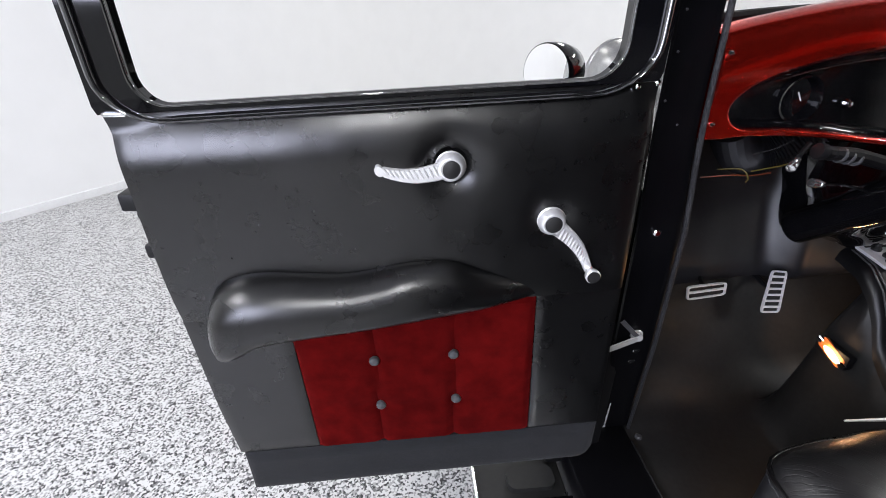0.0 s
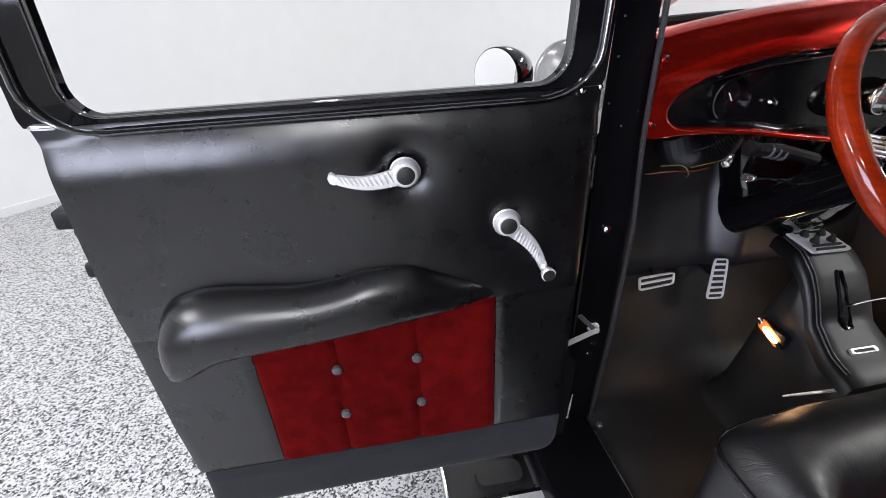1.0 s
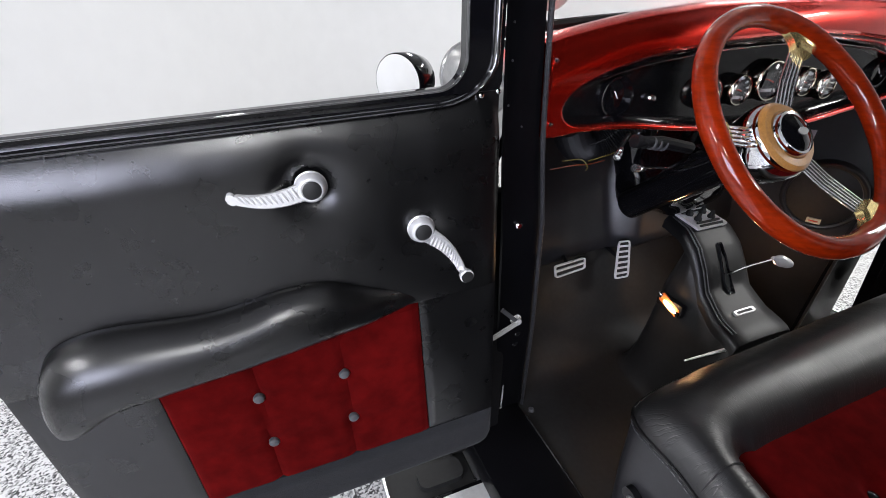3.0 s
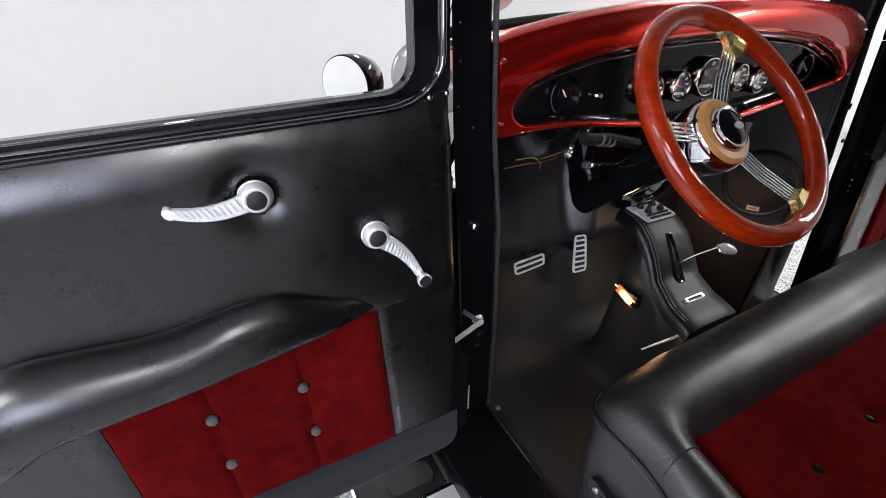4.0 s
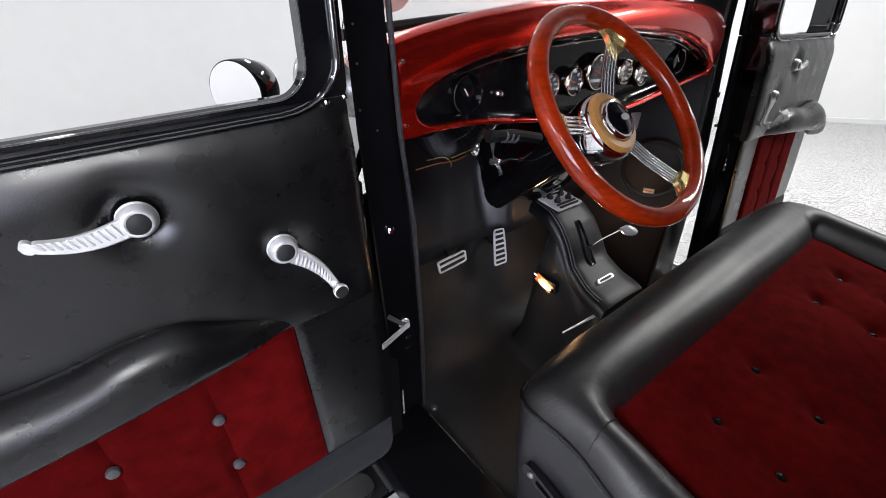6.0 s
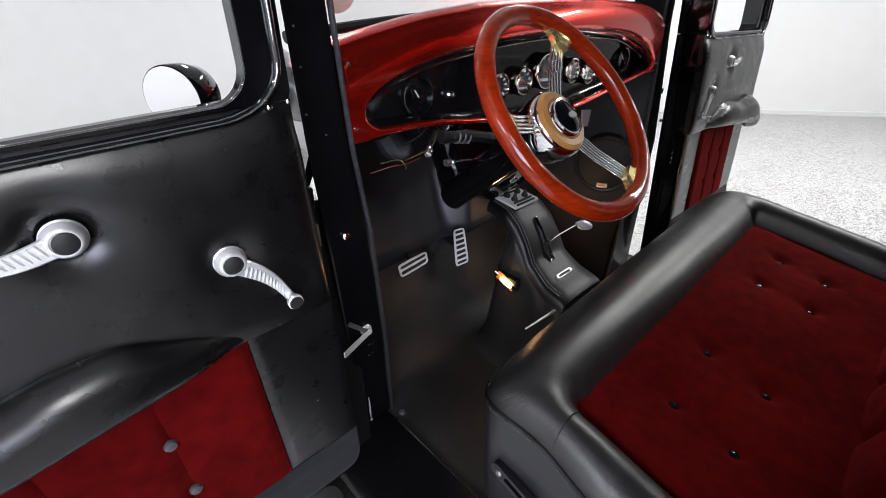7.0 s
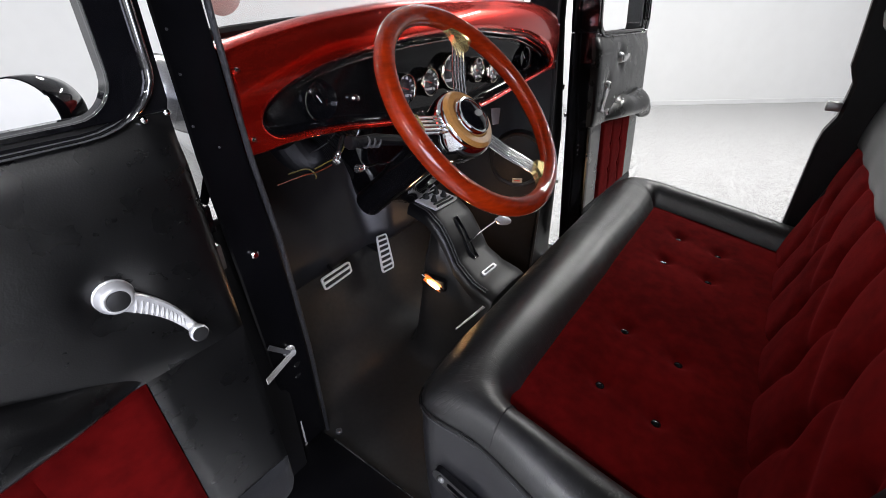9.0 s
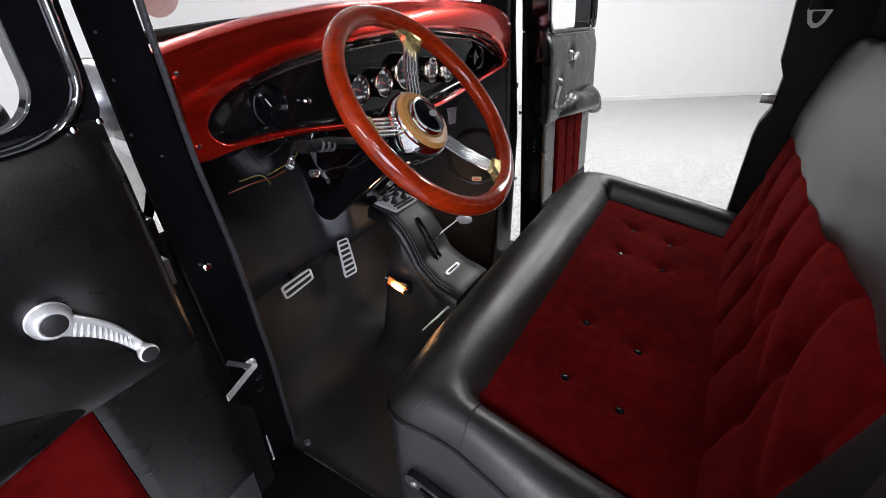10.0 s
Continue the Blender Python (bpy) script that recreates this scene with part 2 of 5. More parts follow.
def plate(bm, loop, put, lo, hi, holes=(), mat=0):
    """A flat plate: a loop of 2D points, from depth lo to hi, with matching inner loops as holes (one at most)."""
    n = len(loop)
    a, b = [bm.verts.new(put(u, v, lo)) for u, v in loop], [bm.verts.new(put(u, v, hi)) for u, v in loop]
    for i in range(n):
        cap(bm, (a[i], a[(i + 1) % n], b[(i + 1) % n], b[i]), mat)
    if not holes:
        cap(bm, a, mat), cap(bm, b, mat)
        return bm
    c, d = [bm.verts.new(put(u, v, lo)) for u, v in holes], [bm.verts.new(put(u, v, hi)) for u, v in holes]
    for i in range(n):
        j = (i + 1) % n
        cap(bm, (c[i], c[j], d[j], d[i]), mat), cap(bm, (a[i], a[j], c[j], c[i]), mat), cap(bm, (b[i], b[j], d[j], d[i]), mat)
    return bm


def lerp(table, x):
    """Linear reading of a table of (x, y), sorted by x."""
    if x <= table[0][0]:
        return table[0][1]
    for (a, p), (b, q) in zip(table, table[1:]):
        if x <= b:
            return p + (q - p) * (x - a) / (b - a)
    return table[-1][1]


def curve(table, x):
    """Smooth reading of a table of (x, y), sorted by x."""
    if x <= table[0][0]:
        return table[0][1]
    if x >= table[-1][0]:
        return table[-1][1]
    k = max(i for i in range(len(table) - 1) if table[i][0] <= x)
    (x0, y0), (x1, y1) = table[k], table[k + 1]
    m = [(table[min(i + 1, len(table) - 1)][1] - table[max(i - 1, 0)][1]) / (table[min(i + 1, len(table) - 1)][0] - table[max(i - 1, 0)][0]) for i in (k, k + 1)]
    h = x1 - x0
    t = (x - x0) / h
    return (2 * t ** 3 - 3 * t * t + 1) * y0 + (t ** 3 - 2 * t * t + t) * h * m[0] + (3 * t * t - 2 * t ** 3) * y1 + (t ** 3 - t * t) * h * m[1]


def ease(t):
    t = min(1.0, max(0.0, t))
    return t * t * (3 - 2 * t)


def dome(a, b, s):
    """Rises from 0 at the ends a, b of the unit range to 1 inside: soft padded edges of width s."""
    return math.sqrt(max(0.0, 1 - (1 - min(1.0, a / s)) ** 2)) * math.sqrt(max(0.0, 1 - (1 - min(1.0, b / s)) ** 2))

# ---- studio: floor, walls, ceiling ----
bm = bmesh.new()
quads(bm, [[(-16, -16, 0), (-16, 16, 0)], [(16, -16, 0), (16, 16, 0)]])
tagged(part("ground", bm, FLOOR, smooth=0), "grey and white flaked studio floor", "floor", kind="structure")
# the room stands turned to the car; corner swept round
ROOM = [(-3.40 - 9.0 * 0.63, 3.10 - 9.0 * 0.777), (0.72, 8.2), (10.2, -4.1), (4.4, -12.0)]
WALL_H, WALL_T = 4.0, 0.2


def rounded_room(corners, r, n=8):
    out = []
    m = len(corners)
    for i, c in enumerate(corners):
        a, b = V(corners[i - 1]) - V(c), V(corners[(i + 1) % m]) - V(c)
        a, b = a.normalized(), b.normalized()
        for k in range(n + 1):
            t = k / n
            out.append(V(c) + a * r * (1 - t) ** 2 + b * r * t ** 2)
    return out


loop = rounded_room(ROOM, 3.5)
mid = sum(loop, V((0, 0))) / len(loop)
bm = bmesh.new()
inner = [[(p.x, p.y, z) for p in loop] for z in (0.0, WALL_H)]
outer = [[(p.x + (p - mid).normalized().x * WALL_T, p.y + (p - mid).normalized().y * WALL_T, z) for p in loop] for z in (0.0, WALL_H)]
quads(bm, [inner[0], inner[1], outer[1], outer[0], inner[0]], False, True)
tagged(part("wall_studio", bm, WHITE_WALL), "smooth white painted studio wall with swept corners", "wall", kind="structure")
bm = bmesh.new()
for a, b in zip(loop, loop[1:] + loop[:1]):
    na, nb = (mid - a).normalized(), (mid - b).normalized()
    pa, pb = a + na * 0.012, b + nb * 0.012
    ring = [[(a.x, a.y, 0.001), (a.x, a.y, 0.06), (pa.x, pa.y, 0.055), (pa.x, pa.y, 0.001)], [(b.x, b.y, 0.001), (b.x, b.y, 0.06), (pb.x, pb.y, 0.055), (pb.x, pb.y, 0.001)]]
    quads(bm, ring, False, True)
tagged(part("baseboard", bm, material("pale_grey_base", (0.70, 0.705, 0.715), 0.7, vary=0.05)), "pale grey painted baseboard along the studio wall", "baseboard", kind="structure")
bm = bmesh.new()
block(bm, (-16, -16, WALL_H), (16, 16, WALL_H + 0.2))
tagged(part("ceiling", bm, CEILING_GREY, smooth=0), "plain light grey studio ceiling", "ceiling", kind="structure")

# ---- car body: pillars, sills, floor, fire wall, cowl, roof, rear ----
CAR = thing("car", (0.0, 0.0, 0.2), "gloss black vintage car with both doors standing open", "car")


def pillar_section(z, side):
    """Outer and inner edge and rear face of the hinge pillar at a height."""
    y = 0.60 + 0.18 * max(0.0, 0.90 - z) - 0.10 * max(0.0, z - 1.3)
    xo = lerp([(0.30, 0.555), (0.62, 0.592), (0.90, 0.630), (1.05, 0.640), (1.25, 0.645), (1.7, 0.62)], z)
    xi = lerp([(0.30, 0.468), (0.62, 0.506), (0.90, 0.549), (1.05, 0.567), (1.12, 0.571), (1.25, 0.577), (1.7, 0.57)], z)
    if side > 0:
        xo, y = 0.640, lerp([(0.3, 0.622), (0.83, 0.618), (1.03, 0.634), (1.22, 0.650), (1.6, 0.63)], z)
    return side * xo, side * xi, y


def y_low(z):
    return pillar_section(z, -1)[2]


for side in (-1, 1):
    rows = []
    for k in range(25):
        z = 0.24 + (1.66 - 0.24) * k / 24
        xo, xi, y = pillar_section(z, side)
        o, i = V((xo, y, z)), V((xi, y, z))
        e = 0.012 * side
        fl = -0.055 * side
        rows.append([(xo + fl, y + 0.10, z), (xo + fl * 0.4, y + 0.04, z), (xo - e * 0.1, y + 0.005, z), (xo - e * 0.3, y + 0.001, z), (xo - e, y, z), (xi + e * 1.4, y, z), (xi + e * 0.4, y + 0.004, z), (xi, y + 0.014, z), (xi, y + 0.10, z)])
    bm = bmesh.new()
    vs = quads(bm, rows, False, True)
    cap(bm, vs[0]), cap(bm, vs[-1])
    p = part("hinge_pillar", bm, PILLAR_BLACK, CAR)
    bm = bmesh.new()
    pts = []
    for k in range(40):
        z = 0.30 + (1.30) * k / 39
        xo, xi, y = pillar_section(z, side)
        pts.append((xi + 0.001 * side, y - 0.002, z))
    tube(bm, pts, 0.0044, 10)
    part("edge_welt", bm, CORD, p, "dark grey woven edge cord")
    if side < 0:
        for z, h, w in ((0.412, 0.007, 0.0012), (0.392, 0.012, 0.0018), (0.366, 0.013, 0.0022), (0.340, 0.010, 0.0018), (0.316, 0.006, 0.0030)):
            bm = bmesh.new()
            cx = -0.5335 - (z - 0.310) * 0.10
            block(bm, (cx - w, y_low(z) - 0.0016, z - h), (cx + w, y_low(z) + 0.003, z + h), 0.0005)
            part("paint_chip", bm, STEP_ALLOY, p, "bare metal paint chip")
    bm = bmesh.new()
    block(bm, (min(side * 0.560, side * 0.690), 0.662, 0.25), (max(side * 0.560, side * 0.690), 0.695, 0.945), 0.012)
    part("hinge_cover", bm, SATIN_BLACK, CAR, "matt black panel behind the door hinges")
    # inner kick panel, forward of the pillar
    bm = bmesh.new()
    front, back = [], []
    for k in range(13):
        z = 0.26 + 0.88 * k / 12
        xo, xi, y = pillar_section(z, side)
        front.append([(xi - 0.26 * side * j / 6, y + 0.012 + (1.22 - y - 0.012) * j / 6, z) for j in range(7)])
        back.append([(xi + 0.012 * side - 0.26 * side * j / 6, y + 0.012 + (1.22 - y - 0.012) * j / 6, z) for j in range(7)])
    part("kick_panel", sheet(front, back), SATIN_BLACK, CAR)
    # sill and rocker
    bm = bmesh.new()
    block(bm, (side * 0.565 - 0.085, -0.62, 0.20), (side * 0.565 + 0.085, 0.78, 0.315), 0.012)
    sill = part("sill", bm, PILLAR_BLACK, CAR)
    bm = bmesh.new()
    tube(bm, [(side * 0.484, 0.66, 0.313), (side * 0.484, 0.20, 0.313), (side * 0.484, -0.55, 0.313)], 0.0030, 8)
    part("sill_beading", bm, TRIM_BLACK, sill, "thin glossy black beading")
    # cowl side with rounded shoulder
    rows = []
    for j in range(9):
        y = 0.705 + 0.55 * j / 8
        w = 0.585 - 0.22 * j / 8
        prof = [(w + 0.06, 0.25), (w + 0.06, 0.60), (w + 0.055, 0.88), (w + 0.03, 0.96), (w, 1.03), (w - 0.022, 1.085), (w - 0.055, 1.125), (w - 0.10, 1.148), (w - 0.20, 1.164), (0.0, 1.178)]
        rows.append([(side * a, y, b) for a, b in prof])
    inner_rows = [[(x - side * 0.015 if abs(x) > 0.02 else x, y, z - (0.015 if z > 1.0 else 0)) for x, y, z in r] for r in rows]
    part("cowl", sheet(rows, inner_rows), GLOSS_BLACK, CAR)

# latch pillar, quarter and rear
for side in (-1, 1):
    bm = bmesh.new()
    rows = []
    for k in range(36):
        z = 0.24 + 1.42 * k / 35
        y = lerp([(0.24, -0.085), (0.60, -0.088), (0.90, -0.095), (0.93, -0.100), (0.945, -0.116), (1.055, -0.122), (1.065, -0.106), (1.15, -0.103), (1.23, -0.098), (1.66, -0.07)], z)
        x0, x1 = 0.69 - 0.03 * max(0, z - 1.2), 0.635 - 0.03 * max(0, z - 1.2)
        rows.append([(side * x0, y - 0.16, z), (side * x0, y - 0.006, z), (side * (x0 - 0.006), y, z), (side * (x1 + 0.006), y, z), (side * x1, y - 0.008, z), (side * x1, y - 0.16, z)])
    vs = quads(bm, rows, False, True)
    cap(bm, vs[0]), cap(bm, vs[-1])
    part("latch_pillar", bm, SATIN_BLACK, CAR)
    bm = bmesh.new()
    block(bm, (side * 0.665 - 0.025, -0.75, 0.24), (side * 0.665 + 0.025, -0.22, 1.62), 0.01)
    part("quarter_panel", bm, SATIN_BLACK, CAR)
# unseen body sides and rear fenders, added to darken reflections in the doors
for side in (-1, 1):
    rows = []
    for j in range(11):
        y = -0.36 - 1.15 * j / 10
        rows.append([(side * x, y, z) for x, z in ((0.66, 0.22), (0.71, 0.24), (0.72, 0.60), (0.715, 0.95), (0.70, 1.12), (0.68, 1.35), (0.66, 1.62), (0.63, 1.62), (0.63, 0.22))])
    bm = bmesh.new()
    vs = quads(bm, rows, False, True)
    cap(bm, vs[0]), cap(bm, vs[-1])
    part("body_side", bm, GLOSS_BLACK, CAR)
    rows = []
    for i in range(15):
        a = math.pi * i / 14
        r = []
        for j in range(9):
            b = math.pi / 2 * j / 8
            x = 0.70 + 0.24 * math.sin(b)
            rr = 0.46 * (0.82 + 0.18 * math.cos(b))
            r.append((side * x, -1.02 - rr * math.cos(a) * 1.05, 0.24 + rr * math.sin(a)))
        rows.append(r)
    part("rear_fender", sheet(rows, [[(x * 0.99, -1.02 + (y + 1.02) * 0.97, 0.24 + (z - 0.24) * 0.97) for x, y, z in r] for r in rows]), GLOSS_BLACK, CAR)
bm = bmesh.new()
block(bm, (0.630, -0.118, 0.985), (0.655, -0.085, 1.008), 0.003)
part("striker", bm, STEEL, CAR, "small steel door striker")
bm = bmesh.new()
block(bm, (-0.69, -0.78, 0.24), (0.69, -0.75, 1.62), 0.01)
part("rear_wall", bm, SATIN_BLACK, CAR)
rows, under = [], []
for i in range(15):
    x = -0.68 + 1.36 * i / 14
    rows.append([(x, -0.78 + 1.36 * j / 14, 1.66 + 0.07 * (1 - (x / 0.68) ** 2) * (1 - ((j - 7) / 7) ** 4)) for j in range(15)])
    under.append([(p[0], p[1], p[2] - 0.035) for p in rows[-1]])
part("roof", sheet(rows, under), GLOSS_BLACK, CAR)

# floor pan and toe board in black carpet, padded fire wall above
TOE = [(-0.70, 0.30), (0.66, 0.30), (0.76, 0.315), (0.82, 0.37), (0.985, 0.66), (1.08, 0.80), (1.21, 1.155)]


def along(table, s):
    d = [0.0]
    for (a, b), (c, e) in zip(table, table[1:]):
        d.append(d[-1] + math.hypot(c - a, e - b))
    s *= d[-1]
    for k in range(len(table) - 1):
        if s <= d[k + 1] + 1e-9:
            t = (s - d[k]) / (d[k + 1] - d[k])
            return tuple(p + (q - p) * t for p, q in zip(table[k], table[k + 1]))
    return table[-1]


TOPLINE = [(0.465, 0.575), (0.477, 0.585), (0.53, 0.600), (0.583, 0.636), (0.612, 0.690), (0.640, 0.730), (0.680, 0.762), (0.78, 0.772), (0.93, 0.765)]


def console_half(y):
    """Half the width of the console at a place along the car."""
    return 0.080 + 0.012 * ease((0.62 - y) / 0.12) - 0.015 * ease((y - 0.66) / 0.1)


def hump(x, y, z):
    """Height of the floor with the transmission tunnel rising under the console."""
    top = lerp(TOPLINE, y) - 0.026 - 0.30 * ease((0.47 - y) / 0.5)
    side = (abs(x) - console_half(y)) / 0.060
    rise = 1.0 if side <= 0 else max(0.0, 1 - side) ** 1.4
    return z + max(0.0, top - z) * rise * (1 - ease((y - 0.66) / 0.09))


rows, under = [], []
for i in range(81):
    x = -0.44 + 0.88 * i / 80
    prof = [along(TOE, j / 80) for j in range(81)]
    row = [(x * (1.14 if y < 0.7 else 1.14 - 0.40 * ease((y - 0.7) / 0.5)), y, z) for y, z in prof]
    rows.append([(a, b, hump(a, b, c) + 0.003 * math.sin(a * 21) * math.sin(b * 17)) for a, b, c in row])
    under.append([(a, b + 0.02, c - 0.03) for a, b, c in row])
part("floor_carpet", sheet(rows, under), CARPET, CAR, "smooth black car floor covering over the tunnel", smooth=75)

# padded fire wall trim, swelling towards the steering column
rows, under = [], []
for i in range(49):
    x = -0.36 + 0.72 * i / 48
    r, u = [], []
    for j in range(19):
        t = j / 18
        low = 0.590 + 0.083 * min(x + 0.06, 0.30)
        z = low + (1.03 - low) * t
        y = 0.930 + 0.17 * t - 0.018 * dome(t, 1.2 - t, 0.06) - 0.075 * ease((x + 0.075) / 0.085) * (0.55 + 0.45 * math.sin(math.pi * min(1, t * 1.2)))
        y -= 0.016 * math.exp(-((x + 0.075) / 0.020) ** 2 - ((z - 0.835) / 0.022) ** 2) + 0.004 * noise.noise((x * 16, z * 16, 5.5))
        r.append((x, y, z)), u.append((x, y + 0.02, z))
    rows.append(r), under.append(u)
part("firewall_pad", sheet(rows, under), PAD_LEATHER, CAR, "padded black leather fire wall trim", smooth=60)

# running boards with a bright step plate
for side in (-1, 1):
    board = thing("running_board", (side * 0.76, 0.1, 0.0), "black running board with polished step plate and chrome edge", "running board", "running boards")
    bm = bmesh.new()
    block(bm, (side * 0.76 - 0.105, -0.9, 0.215), (side * 0.76 + 0.105, 1.2, 0.25), 0.01)
    part("board", bm, RUBBER, board, "black ribbed rubber board")
    for y in (-0.75, 1.05):
        bm = bmesh.new()
        block(bm, (side * 0.72 - 0.03, y - 0.03, 0.0), (side * 0.72 + 0.03, y + 0.03, 0.216), 0.004)
        part("stand", bm, SATIN_BLACK, board)
    bm = bmesh.new()
    block(bm, (side * 0.738 - 0.103, 0.10, 0.25), (side * 0.738 + 0.103, 0.580, 0.2565), 0.003)
    part("plate_surround", bm, GLOSS_BLACK, board, "gloss black plate surround")
    bm = bmesh.new()
    block(bm, (side * 0.733 - 0.093, 0.11, 0.254), (side * 0.733 + 0.093, 0.570, 0.2595), 0.003)
    part("step_plate", bm, STEP_ALLOY, board, "bright polished alloy step plate")
    bm = bmesh.new()
    plate(bm, rounded(side * 0.735 - 0.055, 0.598, side * 0.735 + 0.055, 0.655, 0.020, 5), lambda u, v, w: V((u, v, w)), 0.249, 0.266)
    part("step_pad", bm, RUBBER, board, "raised black rubber pad")
    bm = bmesh.new()
    lathe(bm, [(0.004, 0.0), (0.004, 0.002), (0.0, 0.003)], (side * 0.660, 0.588, 0.250), (0, 0, 1), 10)
    part("board_screw", bm, CHROME, board)
    bm = bmesh.new()
    block(bm, (side * 0.864 - 0.004, -0.9, 0.225), (side * 0.864 + 0.004, 1.2, 0.253), 0.002)
    part("edge_strip", bm, CHROME, board, "thin chrome edge strip")

# ---- doors ----
DN = V((0.059, 0.998, 0.0)).normalized()
DU = V((-DN.y, DN.x, 0.0))
HINGE = V((-0.675, 0.5455, 0.0))
FREE = [(0.37, 0.642), (0.484, 0.647), (0.633, 0.663), (0.794, 0.672), (0.957, 0.680), (1.094, 0.681), (1.228, 0.690), (1.62, 0.66)]


def door_free(v):
    return lerp(FREE, v)


def door_hinge(v):
    return 0.005 + (min(v, 1.13) - 1.13) * 0.035


def v_top(u):
    return 1.141 - 0.053 * u


def v_split(u):
    return 0.8425 - 0.068 * u


def v_kick(u):
    return 0.5405 - 0.087 * u


def v_low(u):
    return 0.4445 - 0.105 * u


ARM_TOP = [(0.120, 0.848), (0.136, 0.858), (0.21, 0.887), (0.258, 0.905), (0.32, 0.904), (0.368, 0.893), (0.415, 0.887), (0.53, 0.892), (0.57, 0.884), (0.603, 0.861), (0.622, 0.815)]
ARM_LOW = [(0.120, 0.838), (0.137, 0.834), (0.257, 0.820), (0.384, 0.804), (0.495, 0.791), (0.539, 0.781), (0.578, 0.757), (0.604, 0.752), (0.622, 0.775)]
ARM_OUT = [(0.120, 0.004), (0.15, 0.016), (0.22, 0.042), (0.30, 0.056), (0.42, 0.066), (0.55, 0.074), (0.60, 0.066), (0.622, 0.03)]


def build_door(side, label):
    def put(u, v, w=0.0):
        """Along the door from its hinge edge, height, and out of its inner face."""
        if side > 0:
            return V((0.6771 + u + 0.031 * w, 0.5535 + 0.031 * u - w + 0.068 * (v - 1.13), v + 0.0133 + 0.031 * u))
        return HINGE + DU * u + V((0, 0, v)) - DN * w

    nor = put(0, 0, 1) - put(0, 0, 0)
    THICK = 0.066 if side < 0 else 0.085
    # shell
    bm = bmesh.new()
    front, back = [], []
    for k in range(21):
        t = k / 20
        f, b = [], []
        for j in range(9):
            s = j / 8
            vm = 0.40 + (1.115 - 0.40) * t
            u = door_hinge(vm) + (door_free(vm) + 0.004 - door_hinge(vm)) * s
            v = (v_low(u) + 0.008) * (1 - t) + v_top(u) * t
            f.append(put(u, v, -0.012)), b.append(put(u, v - 0.085 * (1 - t) ** 2, -THICK - 0.02 * math.sin(math.pi * t) * ease(s * 4)))
        front.append(f), back.append(b)
    door = part("door", sheet(front, back), GLOSS_BLACK, CAR, label)
    # window frame above
    bm = bmesh.new()
    inner = rounded(0.050, 1.135, 0.643, 1.56, 0.040, 7)
    outer = []
    for u, v in inner:
        a, b = (u - 0.3465) / 0.2965, (v - 1.3475) / 0.2125
        m = max(abs(a), abs(b))
        outer.append(((0.3505 + a / m * 0.3425) if a > 0 else (0.3505 + a / m * 0.3475), 1.3625 + b / m * (0.2575 if b > 0 else 0.2320)))
    tilt = lambda u, v, w: put(u, v - 0.053 * u * ease((1.5 - v) / 0.3) + 0.012, w)
    wide = [(0.346 + (u - 0.346) * 1.10, 1.35 + (v - 1.35) * 1.06) for u, v in inner]
    quads(bm, [[tilt(u, v, w) for u, v in lp] for lp, w in ((inner, 0.002), (outer, 0.002), (outer, -THICK), (wide, -THICK), (wide, -0.012), (inner, -0.010), (inner, 0.002))], False, True)
    part("window_surround", bm, GLOSS_BLACK, door)
    # moulding round the opening: stepped glossy bead
    arc = [radians(180 - 18 * k) for k in range(11)]
    steps = [(-0.002, -0.018)] + [(0.0022 - 0.0032 * math.cos(a), -0.004 + 0.0040 * math.sin(a)) for a in arc]
    steps += [(0.0060 + 0.0115 * k / 6, -0.0052 + 0.0068 * k / 6 - 0.0010 * math.sin(math.pi * k / 6)) for k in range(7)]
    steps += [(0.0208 - 0.0031 * math.cos(a), 0.0022 + 0.0080 * math.sin(a)) for a in arc] + [(0.025, 0.0)]
    rows = []
    n = len(inner)
    for off, w in steps:
        r = []
        for i, (u, v) in enumerate(inner):
            a, b = inner[i - 1], inner[(i + 1) % n]
            t = V((b[0] - a[0], b[1] - a[1])).normalized()
            nn = V((t.y, -t.x))
            r.append(tilt(u + nn.x * off * 1.75, v + nn.y * off * 0.80, w))
        rows.append(r)
    bm = bmesh.new()
    quads(bm, rows, False, True)
    part("window_moulding", bm, TRIM_BLACK, door, "glossy black stepped window moulding")
    # corner bead under the window at the free end
    bm = bmesh.new()
    block(bm, (-0.014, -0.003, -0.003), (0.014, 0.003, 0.003), 0.002)
    bmesh.ops.transform(bm, verts=bm.verts, matrix=Matrix.Translation(put(0.668, 1.107, 0.004)))
    part("trim_clip", bm, CHROME, door, "small bright trim clip")
    for u, v in ((0.032, 1.128), (0.008, 1.132)):
        bm = bmesh.new()
        lathe(bm, [(0.0035, 0), (0.0035, 0.002), (0.001, 0.0035)], put(u, v + 0.008, 0.003), nor, 10)
        part("trim_screw", bm, CHROME, door)
    # upper padded panel
    front, back = [], []
    NU, NV = 120, 54
